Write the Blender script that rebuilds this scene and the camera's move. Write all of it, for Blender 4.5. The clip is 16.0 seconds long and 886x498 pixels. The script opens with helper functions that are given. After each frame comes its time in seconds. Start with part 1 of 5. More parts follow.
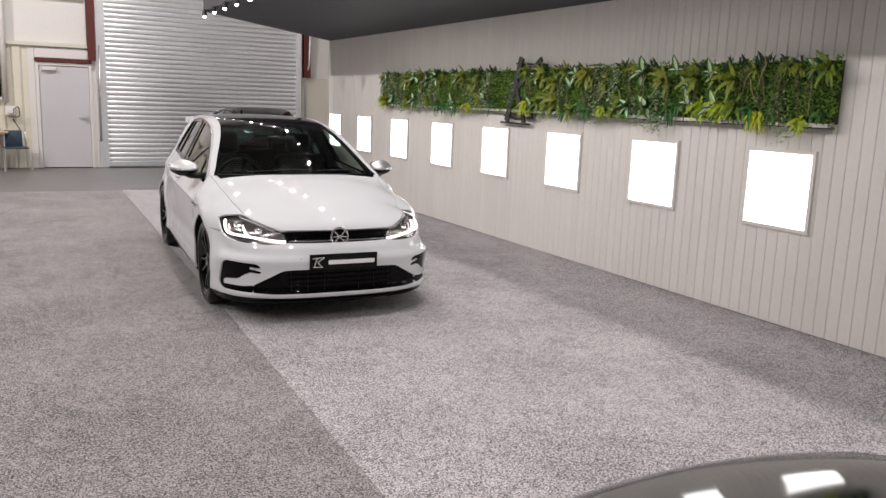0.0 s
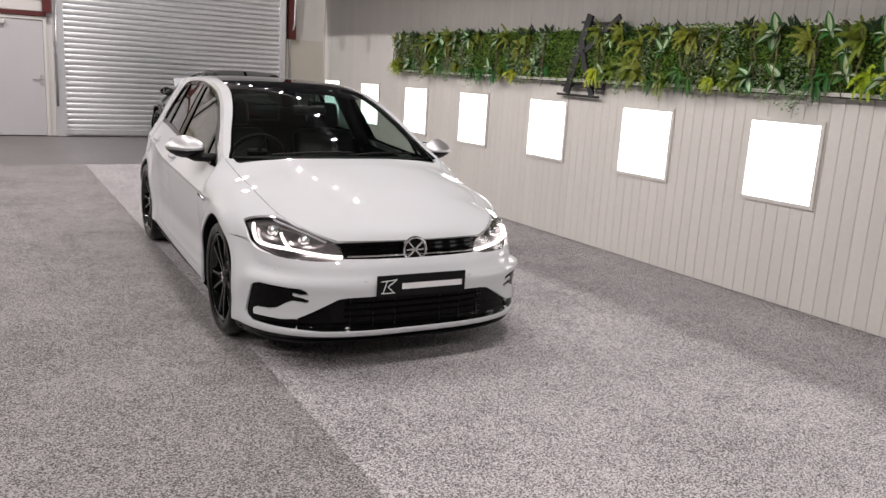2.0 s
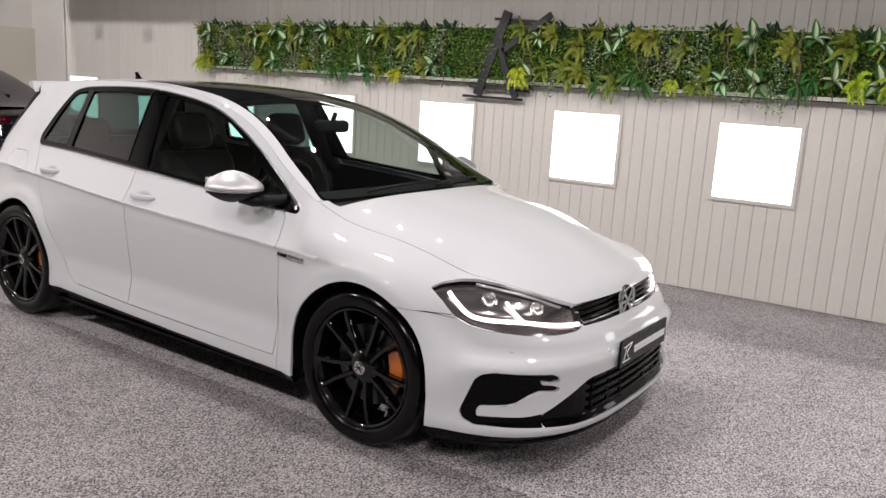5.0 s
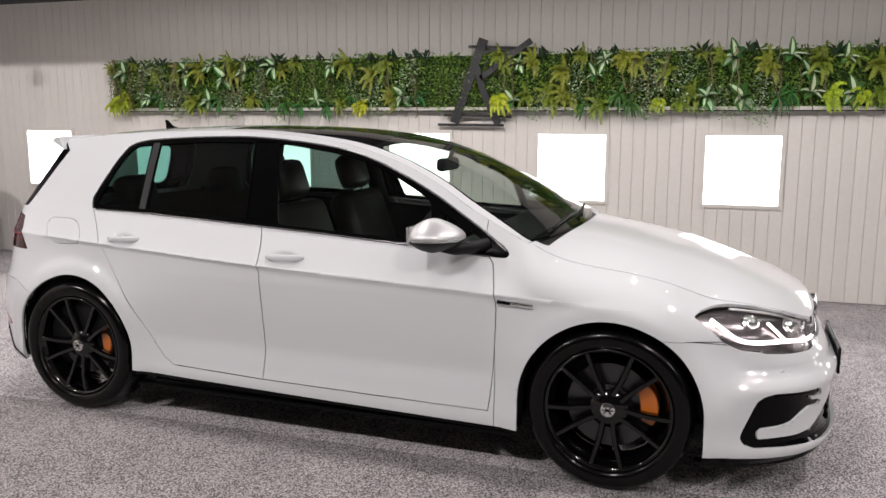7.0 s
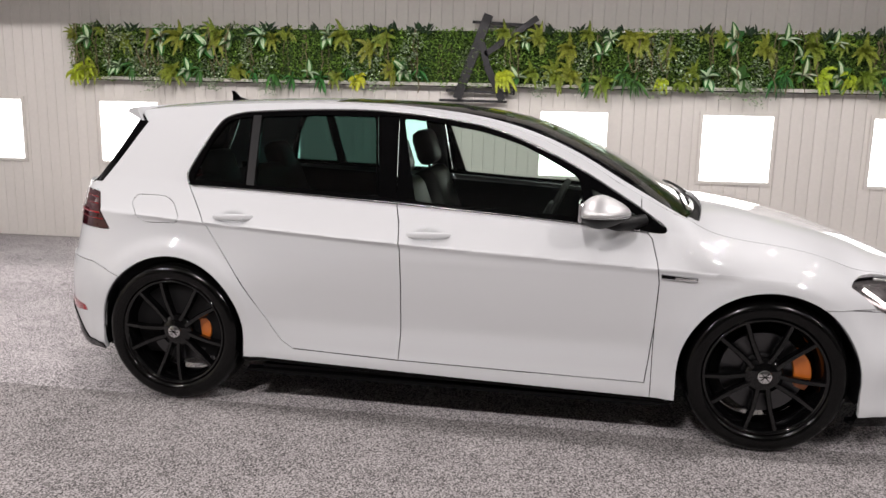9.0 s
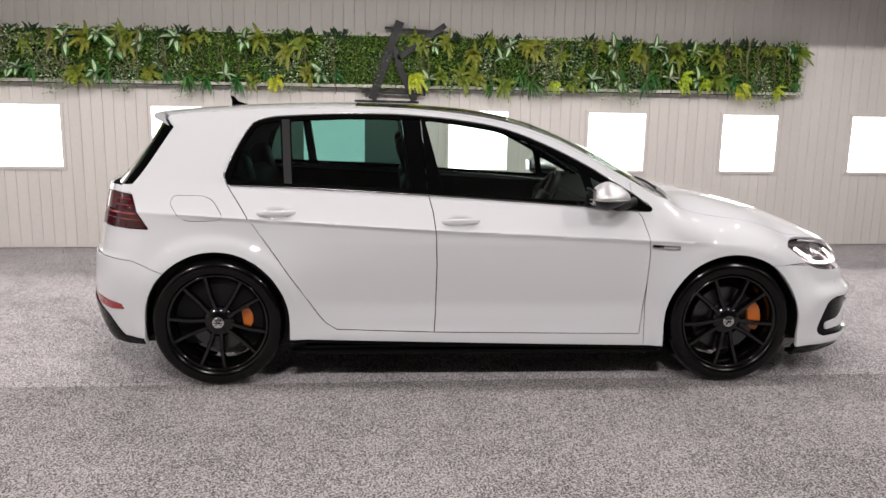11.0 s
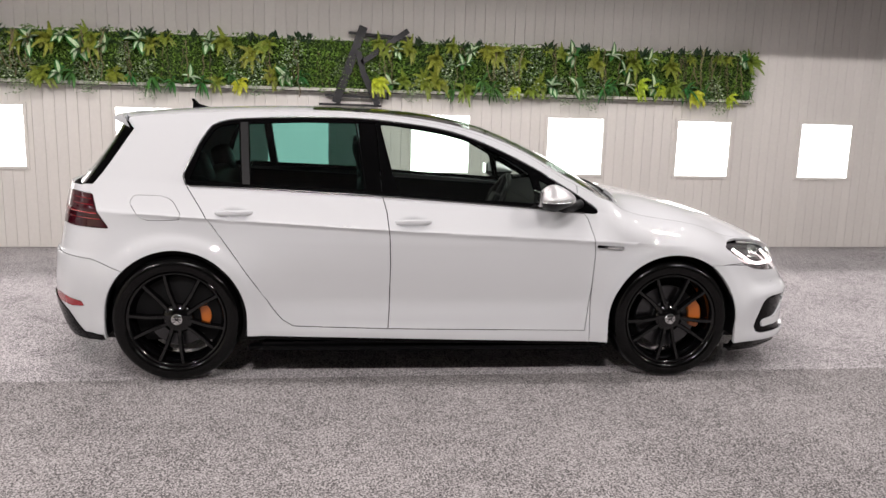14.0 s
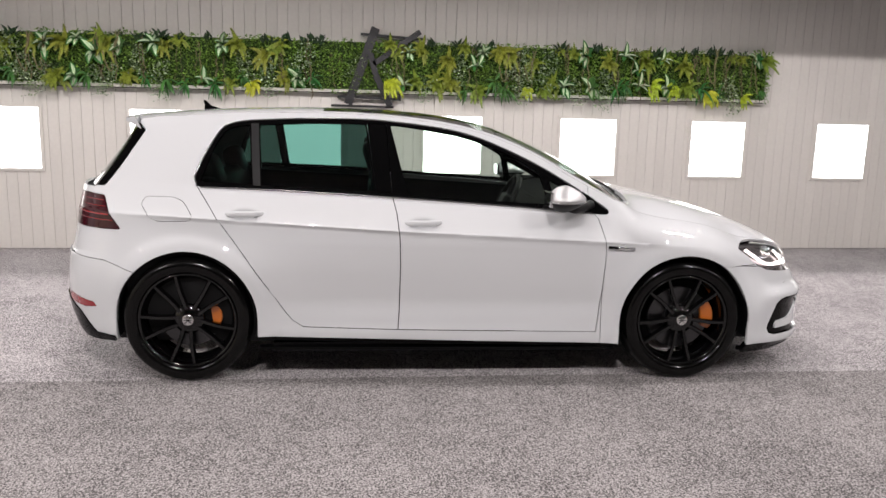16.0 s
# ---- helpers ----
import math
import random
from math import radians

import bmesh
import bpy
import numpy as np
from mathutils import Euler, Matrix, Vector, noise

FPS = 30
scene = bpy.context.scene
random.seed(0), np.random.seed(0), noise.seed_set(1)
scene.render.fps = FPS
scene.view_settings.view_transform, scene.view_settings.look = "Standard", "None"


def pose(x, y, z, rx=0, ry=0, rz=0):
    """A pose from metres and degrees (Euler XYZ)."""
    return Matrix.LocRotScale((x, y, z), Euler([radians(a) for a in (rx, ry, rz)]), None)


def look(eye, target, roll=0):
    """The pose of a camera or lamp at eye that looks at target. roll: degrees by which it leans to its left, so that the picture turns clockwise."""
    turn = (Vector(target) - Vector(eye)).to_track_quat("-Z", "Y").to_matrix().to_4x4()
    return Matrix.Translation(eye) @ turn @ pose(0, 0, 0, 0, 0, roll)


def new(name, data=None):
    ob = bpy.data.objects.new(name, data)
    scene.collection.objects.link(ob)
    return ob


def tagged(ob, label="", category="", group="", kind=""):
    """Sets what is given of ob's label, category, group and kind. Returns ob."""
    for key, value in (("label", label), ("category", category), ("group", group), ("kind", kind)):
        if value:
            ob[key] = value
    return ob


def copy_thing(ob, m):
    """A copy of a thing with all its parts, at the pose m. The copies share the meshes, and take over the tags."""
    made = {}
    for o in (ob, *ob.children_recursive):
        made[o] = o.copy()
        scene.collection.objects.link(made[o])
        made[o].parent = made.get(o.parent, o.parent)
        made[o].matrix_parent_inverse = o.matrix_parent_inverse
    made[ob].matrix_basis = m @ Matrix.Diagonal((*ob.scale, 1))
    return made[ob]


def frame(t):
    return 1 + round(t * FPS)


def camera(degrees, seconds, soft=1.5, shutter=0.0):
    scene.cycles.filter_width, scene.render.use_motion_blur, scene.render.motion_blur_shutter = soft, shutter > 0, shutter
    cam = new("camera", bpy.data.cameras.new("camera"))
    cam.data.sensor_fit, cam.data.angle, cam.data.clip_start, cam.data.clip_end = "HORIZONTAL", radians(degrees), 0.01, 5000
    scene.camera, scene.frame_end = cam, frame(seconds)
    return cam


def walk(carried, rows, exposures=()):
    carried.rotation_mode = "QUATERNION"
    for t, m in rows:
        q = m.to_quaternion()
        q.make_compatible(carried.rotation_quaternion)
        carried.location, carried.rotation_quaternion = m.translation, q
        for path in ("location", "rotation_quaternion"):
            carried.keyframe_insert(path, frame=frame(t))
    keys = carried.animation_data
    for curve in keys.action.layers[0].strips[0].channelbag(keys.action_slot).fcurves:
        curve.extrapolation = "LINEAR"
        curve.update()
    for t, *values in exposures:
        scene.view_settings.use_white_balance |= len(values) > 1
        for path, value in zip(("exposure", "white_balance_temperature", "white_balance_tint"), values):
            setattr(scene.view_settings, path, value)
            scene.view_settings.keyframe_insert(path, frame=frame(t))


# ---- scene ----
cam = camera(58.0, 16.0)
PATH = [
    (0, (-0.43, 0.242, 1.611), (0.502, 1.974, 1.25), 2.1),
    (0.5, (-0.372, 0.698, 1.555), (0.493, 2.473, 1.239), 2.4),
    (1, (-0.356, 1.16, 1.516), (0.565, 2.898, 1.153), 3.2),
    (1.5, (-0.369, 1.601, 1.519), (0.62, 3.282, 1.079), 3.6),
    (2, (-0.38, 2.091, 1.522), (0.638, 3.76, 1.096), 3.4),
    (2.5, (-0.556, 2.516, 1.492), (0.558, 4.137, 1.128), 3.0),
    (3, (-0.71, 2.925, 1.465), (0.535, 4.449, 1.108), 2.4),
    (3.2, (-0.714, 3.039, 1.498), (0.546, 4.547, 1.127), 1.8),
    (5.3, (-1.754, 4.858, 1.448), (-0.053, 5.839, 1.065), 3.0),
    (5.5, (-1.821, 5.039, 1.431), (-0.105, 5.997, 1.061), 2.3),
    (6, (-1.978, 5.481, 1.444), (-0.201, 6.334, 1.104), 1.0),
    (6.5, (-2.192, 5.813, 1.476), (-0.345, 6.504, 1.141), 0.8),
    (7, (-2.204, 6.204, 1.454), (-0.32, 6.792, 1.133), 0.1),
    (7.5, (-2.204, 6.585, 1.457), (-0.292, 7.08, 1.137), -0.0),
    (8, (-2.33, 6.921, 1.481), (-0.397, 7.313, 1.151), 0.2),
    (8.2, (-2.335, 6.993, 1.467), (-0.4, 7.372, 1.132), 0.3),
    (10.3, (-2.754, 8.2, 1.433), (-0.784, 8.088, 1.107), 0.9),
    (10.5, (-2.787, 8.301, 1.433), (-0.817, 8.142, 1.126), 0.4),
    (11, (-3.006, 8.443, 1.467), (-1.055, 8.214, 1.09), 1.0),
    (11.5, (-3.18, 8.435, 1.485), (-1.247, 8.159, 1.052), 1.4),
    (12, (-3.164, 8.398, 1.478), (-1.235, 8.055, 1.076), 2.4),
    (12.5, (-3.143, 8.386, 1.472), (-1.212, 8.02, 1.104), 2.8),
    (13, (-3.141, 8.388, 1.472), (-1.205, 8.038, 1.111), 2.2),
    (13.5, (-3.153, 8.373, 1.475), (-1.212, 8.051, 1.112), 1.8),
    (14, (-3.169, 8.364, 1.48), (-1.226, 8.066, 1.112), 1.6),
    (14.5, (-3.182, 8.363, 1.478), (-1.238, 8.08, 1.105), 1.5),
    (15, (-3.182, 8.358, 1.476), (-1.237, 8.085, 1.097), 1.5),
    (15.5, (-3.173, 8.347, 1.473), (-1.228, 8.079, 1.094), 1.4),
    (16, (-3.168, 8.34, 1.478), (-1.219, 8.078, 1.112), 1.4),
]
walk(cam, [(t, look(eye, target, roll)) for t, eye, target, roll in PATH],
     [(0.0, -0.20), (1.5, -0.28), (3.0, -0.26), (5.5, -0.18), (8.0, -0.08), (10.5, -0.04), (11.5, -0.08), (12.5, -0.02), (16.0, -0.01)])


# ---- light ----
world = bpy.data.worlds.new("hall_air")
scene.world = world
world.use_nodes = True
world.node_tree.nodes["Background"].inputs[0].default_value = (0.9, 0.95, 1.0, 1)
world.node_tree.nodes["Background"].inputs[1].default_value = 0.004


def lamp(kind, name, at, target, power, size=0.1, size_y=0.0, colour=(1, 0.925, 0.918)):
    data = bpy.data.lights.new(name, kind)
    data.energy, data.color = power, colour
    if kind == "AREA":
        data.size = size
        if size_y:
            data.shape, data.size_y = "ELLIPSE", size_y
    else:
        data.shadow_soft_size = size
    ob = new(name, data)
    ob.matrix_world = look(at, target)
    return tagged(ob, kind="structure")


scene.view_settings.exposure = 0.0
SPOT = 20.0
for yy, power, side in ((-3.0, 225, 255), (3.0, 185, 250), (9.0, 125, 275), (15.0, 240, 400)):
    lamp("AREA", "high_bay_lamp", (1.25, yy, 6.6), (1.30, yy, 0), power, 0.6, 0.3)
    lamp("AREA", "high_bay_lamp", (-5.0, yy, 6.2), (-1.5, yy, 0), side, 0.6, 0.3)

# ---- materials ----


def mat(name, colour, rough=0.5, metal=0.0, coat=0.0, grain=0.0, scale=40.0, bump=0.0, blotch=0.0, spread=0.0, emit=0.0):
    """A surface: base colour with fine grain and large blotches, gloss, relief and, per object, a small spread of tone."""
    m = bpy.data.materials.new(name)
    m.use_nodes = True
    nt = m.node_tree
    b = nt.nodes["Principled BSDF"]
    b.inputs["Base Color"].default_value = (*colour, 1)
    b.inputs["Roughness"].default_value = rough
    b.inputs["Metallic"].default_value = metal
    b.inputs["Coat Weight"].default_value = coat
    b.inputs["Coat Roughness"].default_value = 0.02
    if emit:
        b.inputs["Emission Color"].default_value = (*colour, 1)
        b.inputs["Emission Strength"].default_value = emit
    if not (grain or blotch or spread or bump):
        return m
    pos = nt.nodes.new("ShaderNodeNewGeometry").outputs["Position"]

    def tex(sc, detail):
        n = nt.nodes.new("ShaderNodeTexNoise")
        n.inputs["Scale"].default_value, n.inputs["Detail"].default_value = sc, detail
        nt.links.new(pos, n.inputs["Vector"])
        return n.outputs["Fac"]

    def math_node(op, a, c):
        n = nt.nodes.new("ShaderNodeMath")
        n.operation = op
        for i, v in enumerate((a, c)):
            if isinstance(v, (int, float)):
                n.inputs[i].default_value = v
            else:
                nt.links.new(v, n.inputs[i])
        return n.outputs[0]

    fine = tex(scale, 3)
    value = math_node("ADD", math_node("MULTIPLY", math_node("SUBTRACT", fine, 0.5), 2 * grain), 1.0)
    if blotch:
        value = math_node("ADD", value, math_node("MULTIPLY", math_node("SUBTRACT", tex(1.1, 4), 0.5), 2 * blotch))
    if spread:
        rnd = nt.nodes.new("ShaderNodeObjectInfo").outputs["Random"]
        value = math_node("ADD", value, math_node("MULTIPLY", math_node("SUBTRACT", rnd, 0.5), 2 * spread))
    hsv = nt.nodes.new("ShaderNodeHueSaturation")
    hsv.inputs["Color"].default_value = (*colour, 1)
    nt.links.new(value, hsv.inputs["Value"])
    nt.links.new(hsv.outputs[0], b.inputs["Base Color"])
    if bump:
        bn = nt.nodes.new("ShaderNodeBump")
        bn.inputs["Strength"].default_value = bump
        bn.inputs["Distance"].default_value = 0.004
        nt.links.new(fine, bn.inputs["Height"])
        nt.links.new(bn.outputs[0], b.inputs["Normal"])
    return m


def obj(name, bm, material, parent=None, label="", smooth=False):
    me = bpy.data.meshes.new(name)
    bm.normal_update()
    bm.to_mesh(me)
    bm.free()
    if smooth:
        me.polygons.foreach_set("use_smooth", [True] * len(me.polygons))
    me.materials.append(material)
    ob = new(name, me)
    ob.parent = parent
    return tagged(ob, label)


def part(name, bm, material, parent, label="", smooth=False):
    return obj(name, bm, material, parent, label, smooth)


def empty(name, m, label, category, group="", kind=""):
    ob = new(name)
    ob.matrix_world = m
    return tagged(ob, label, category, group, kind)


def box(bm, x0, x1, y0, y1, z0, z1, bevel=0.0, m=None):
    r = bmesh.ops.create_cube(bm, size=1.0)
    mm = Matrix.Translation(((x0 + x1) / 2, (y0 + y1) / 2, (z0 + z1) / 2)) @ Matrix.Diagonal((abs(x1 - x0), abs(y1 - y0), abs(z1 - z0), 1))
    bmesh.ops.transform(bm, matrix=(m @ mm) if m else mm, verts=r["verts"])
    if bevel:
        es = list({e for v in r["verts"] for e in v.link_edges})
        bmesh.ops.bevel(bm, geom=es, offset=bevel, segments=2, affect="EDGES", profile=0.5)
    return bm


def boxed(*a, **k):
    return box(bmesh.new(), *a, **k)


def rod(bm, a, b, r, r2=None, n=10):
    a, b = Vector(a), Vector(b)
    d = b - a
    q = d.to_track_quat("Z", "Y").to_matrix().to_4x4()
    bmesh.ops.create_cone(bm, cap_ends=True, segments=n, radius1=r, radius2=r if r2 is None else r2, depth=d.length, matrix=Matrix.Translation((a + b) / 2) @ q)
    return bm




def carpet_mat(name, dark, light, tone):
    """Looped pile: light and dark fibres mixed at about a centimetre, with broad tracks and worn patches."""
    m = mat(name, tone, 0.95, bump=1.0, grain=0.1, scale=120)
    nt = m.node_tree
    pos = nt.nodes.new("ShaderNodeNewGeometry").outputs["Position"]
    noise_nodes = []
    for sc, det in ((135, 3), (320, 1), (1.3, 5), (7, 3)):
        n = nt.nodes.new("ShaderNodeTexNoise")
        n.inputs["Scale"].default_value, n.inputs["Detail"].default_value = sc, det
        nt.links.new(pos, n.inputs["Vector"])
        noise_nodes.append(n.outputs["Fac"])
    tuft = nt.nodes.new("ShaderNodeTexVoronoi")
    tuft.inputs["Scale"].default_value = 165
    nt.links.new(pos, tuft.inputs["Vector"])
    loop = nt.nodes.new("ShaderNodeSeparateColor")
    nt.links.new(tuft.outputs["Color"], loop.inputs[0])

    def mix(op, a, b):
        n = nt.nodes.new("ShaderNodeMath")
        n.operation = op
        for k, v in enumerate((a, b)):
            if isinstance(v, (int, float)):
                n.inputs[k].default_value = v
            else:
                nt.links.new(v, n.inputs[k])
        return n.outputs[0]
    v = mix("ADD", mix("MULTIPLY", noise_nodes[0], 0.72), mix("MULTIPLY", loop.outputs[0], 0.28))
    v = mix("ADD", v, mix("MULTIPLY", mix("SUBTRACT", noise_nodes[2], 0.5), 0.14))
    v = mix("ADD", v, mix("MULTIPLY", mix("SUBTRACT", noise_nodes[3], 0.5), 0.10))
    ramp = nt.nodes.new("ShaderNodeValToRGB")
    ramp.color_ramp.elements[0].position, ramp.color_ramp.elements[0].color = 0.38, (*dark, 1)
    ramp.color_ramp.elements[1].position, ramp.color_ramp.elements[1].color = 0.635, (*light, 1)
    nt.links.new(v, ramp.inputs[0])
    nt.links.new(ramp.outputs[0], nt.nodes["Principled BSDF"].inputs["Base Color"])
    return m


CARPET_L = carpet_mat("carpet_dark_pile", (0.044, 0.041, 0.041), (0.43, 0.405, 0.402), (0.2, 0.2, 0.2))
CARPET_R = carpet_mat("carpet_light_pile", (0.072, 0.066, 0.069), (0.66, 0.625, 0.632), (0.26, 0.25, 0.25))
SLAB = mat("painted_concrete", (0.16, 0.152, 0.150), 0.4, grain=0.12, scale=60, bump=0.1, blotch=0.15)
BOARD = mat("pale_grey_board", (0.70, 0.675, 0.635), 0.55, grain=0.05, scale=30, blotch=0.05, spread=0.025)
CANOPY = mat("dark_grey_canopy", (0.055, 0.055, 0.065), 0.6, grain=0.1, scale=30, blotch=0.1)
LED = mat("led_diffuser", (1, 0.99, 0.97), 0.4, emit=4.3)
ALU = mat("brushed_aluminium", (0.62, 0.62, 0.62), 0.35, 0.8, grain=0.06, scale=90)
GALV = mat("galvanised_slats", (0.84, 0.85, 0.87), 0.30, 0.72, grain=0.08, scale=12, blotch=0.12)
CREAM = mat("cream_cladding", (0.66, 0.63, 0.55), 0.5, grain=0.04, scale=20, blotch=0.06)
WHITE = mat("white_panel", (0.74, 0.72, 0.69), 0.6, grain=0.04, scale=20, blotch=0.05)
RED = mat("red_oxide_steel", (0.105, 0.018, 0.016), 0.55, grain=0.2, scale=30, blotch=0.15)
# grey for the unseen hall shell, set by its bounce light and reflections
HALL = mat("unseen_hall_grey", (0.24, 0.24, 0.24), 0.6, grain=0.06, scale=8, blotch=0.1)
BLACK = mat("black_painted_wood", (0.02, 0.02, 0.022), 0.45, grain=0.15, scale=40)

# ---- structure ----
WX, BACK, BAY, TOP = 4.738, 18.55, 14.52, 2.64
HX0, HX1, HY0, HZ = -15.0, 6.7, -7.0, 7.2

obj("floor", boxed(HX0, HX1, HY0, BACK, -0.2, -0.008), SLAB)
tagged(bpy.data.objects["floor"], "smooth grey painted concrete floor slab", "floor", kind="structure")


def carpet(name, x0, x1, y0, y1, x0b, x1b, m, label):
    bm = bmesh.new()
    vs = [bm.verts.new(p) for p in ((x0, y0, -0.008), (x1, y0, -0.008), (x1b, y1, -0.008), (x0b, y1, -0.008))]
    f = bm.faces.new(vs)
    r = bmesh.ops.extrude_face_region(bm, geom=[f])
    bmesh.ops.translate(bm, vec=(0, 0, 0.008), verts=[v for v in r["geom"] if isinstance(v, bmesh.types.BMVert)])
    bmesh.ops.recalc_face_normals(bm, faces=bm.faces)
    return tagged(obj(name, bm, m), label, "carpet", kind="structure")


SEAM0, SEAM1 = 0.62, 1.09
carpet("carpet_dark", HX0, SEAM0 - 0.002, HY0, 14.25, HX0, SEAM1 - 0.002, CARPET_L, "dark grey short pile carpet laid over concrete")
carpet("carpet_light", SEAM0, WX, HY0, 14.25, SEAM1, WX, CARPET_R, "lighter grey short pile carpet beside the boarded wall")

tagged(obj("wall_east", boxed(WX + 0.018, WX + 0.12, HY0, BAY, 0, TOP), BOARD), "pale grey boarded partition wall", "wall", kind="structure")
EDGE_X, EDGE_Z = 2.50, 2.97
bm = bmesh.new()
low = [bm.verts.new((x, yy, z)) for x, z in ((EDGE_X, EDGE_Z), (WX + 0.12, TOP - 0.018), (WX + 0.12, TOP + 0.17), (EDGE_X, EDGE_Z + 0.19)) for yy in (HY0, BAY)]
for f in ((0, 2, 3, 1), (2, 4, 5, 3), (4, 6, 7, 5), (6, 0, 1, 7), (0, 6, 4, 2), (1, 3, 5, 7)):
    bm.faces.new([low[i] for i in f])
bmesh.ops.recalc_face_normals(bm, faces=bm.faces)
tagged(obj("canopy", bm, CANOPY), "dark grey sloping canopy ceiling over the display bay", "canopy", kind="structure")
tagged(obj("wall_back", boxed(HX0, HX1, BACK, BACK + 0.15, 0, HZ), WHITE), "white upper panels of the hall's end wall", "wall", kind="structure")
tagged(obj("wall_hall_east", boxed(HX1, HX1 + 0.15, HY0, BACK, 0, HZ), WHITE), "plain hall wall", "wall", kind="structure")
# west and south walls and ceiling: out of view, added to shape ambient light
tagged(obj("wall_hall_west", boxed(HX0 - 0.15, HX0, HY0, BACK, 0, HZ), HALL), "plain hall wall", "wall", kind="structure")
tagged(obj("wall_hall_south", boxed(HX0, HX1, HY0 - 0.15, HY0, 0, HZ), HALL), "plain hall wall", "wall", kind="structure")
tagged(obj("ceiling", boxed(HX0, HX1, HY0, BACK, HZ, HZ + 0.1), HALL), "plain grey hall ceiling, out of view", "ceiling", kind="structure")

# ---- light panels ----


def light_panel(yc):
    e = empty("light_panel", pose(WX, yc, 1.045), "square white lit panel set in the boarded wall", "light panel", "lit panels along the wall")
    w, h = 0.288, 0.28
    part("diffuser", boxed(-0.012, 0.0, -w, w, -h, h), LED, e, "glowing white diffuser")
    for n, b in (("frame_rail", (-w - 0.028, w + 0.028, h, h + 0.028)), ("frame_rail", (-w - 0.028, w + 0.028, -h - 0.028, -h)), ("frame_stile", (-w - 0.028, -w, -h, h)), ("frame_stile", (w, w + 0.028, -h, h))):
        part(n, boxed(-0.02, 0.0, b[0], b[1], b[2], b[3]), BOARD, e)
    return e


for k in range(-2, 9):
    light_panel(8.595 - 1.383 * (k - 2))

# ---- the car's skin ----


def smooth_step(a, b, x):
    t = min(1.0, max(0.0, (x - a) / (b - a)))
    return t * t * (3 - 2 * t)


def spline(points, n):
    """Catmull-Rom through the points, n steps a span."""
    pts = [np.array(p, float) for p in points]
    pts = [2 * pts[0] - pts[1]] + pts + [2 * pts[-1] - pts[-2]]
    out = []
    for i in range(1, len(pts) - 2):
        a, b, c, d = pts[i - 1:i + 3]
        for k in range(n):
            t = k / n
            out.append(0.5 * (2 * b + (c - a) * t + (2 * a - 5 * b + 4 * c - d) * t * t + (3 * b - a - 3 * c + d) * t ** 3))
    out.append(pts[-2])
    return np.array(out)


# plan outline of one half, from the nose's middle round the side to the tail's middle
th = np.linspace(math.pi / 2, 0, 160)
nose = np.stack([0.05 + 0.815 * np.sin(th) ** (2 / 3.1), 0.8525 * np.cos(th).clip(0) ** (2 / 3.1)], 1)
uu = np.linspace(0.04, -2.74, 120)
flank = np.stack([uu, 0.868 - 0.0085 * (uu + 1.3) ** 2], 1)
th = np.linspace(0, math.pi / 2, 160)
tail = np.stack([-2.75 - 0.62 * np.sin(th) ** (2 / 3.0), 0.8501 * np.cos(th).clip(0) ** (2 / 3.0)], 1)
PLAN = np.concatenate([nose, flank, tail])
ARC = np.concatenate([[0], np.cumsum(np.linalg.norm(np.diff(PLAN, axis=0), axis=1))])
TAN = np.gradient(PLAN, axis=0) / np.linalg.norm(np.gradient(PLAN, axis=0), axis=1)[:, None]
END = float(ARC[-1])


def at_u(u):
    return float(np.interp(-u, -PLAN[:, 0], ARC))


def at_w(w):
    return float(np.interp(w, PLAN[:200, 1], ARC[:200]))


def at_wr(w):
    return float(np.interp(-w, -PLAN[-160:, 1], ARC[-160:]))


HOOD_RAIL = [(at_w(0), 0.668, 0.010), (at_w(0.25), 0.668, 0.010), (at_w(0.44), 0.672, 0.014), (at_w(0.51), 0.690, 0.030), (at_w(0.64), 0.723, 0.075), (at_w(0.75), 0.746, 0.125), (at_w(0.80), 0.755, 0.150), (at_u(0.38), 0.768, 0.172), (at_u(0.2), 0.822, 0.184),
             (at_u(0.05), 0.852, 0.182), (at_u(-0.1), 0.872, 0.175), (at_u(-0.19), 0.890, 0.169), (at_u(-0.25), 0.909, 0.164), (at_u(-0.30), 0.935, 0.157), (at_u(-0.34), 0.957, 0.148), (at_u(-0.42), 0.990, 0.13)]
ROOF_RAIL = [(-0.62, 1.09), (-0.76, 1.172), (-0.94, 1.254), (-1.15, 1.32), (-1.37, 1.36), (-1.68, 1.390), (-2.0, 1.396), (-2.4, 1.386), (-2.75, 1.362), (-2.87, 1.352), (-2.96, 1.343)]
RAIL = spline([(a, z) for a, z, d in HOOD_RAIL] + [(at_u(u), z) for u, z in ROOF_RAIL], 6)
RA, RZ, RD = (np.array(c) for c in zip(*HOOD_RAIL))
WHEELS = ((0.0, 0.335), (-2.63, 0.335))
HANDLES = ((-1.424, 0.853), (-2.337, 0.883))


def belt_z(u):
    return 0.907 - 0.05 * (u + 0.43)


def crease_z(u):
    return 0.745 - 0.0445 * u


def lower(z, table):
    return float(np.interp(z, table[0], table[1]))


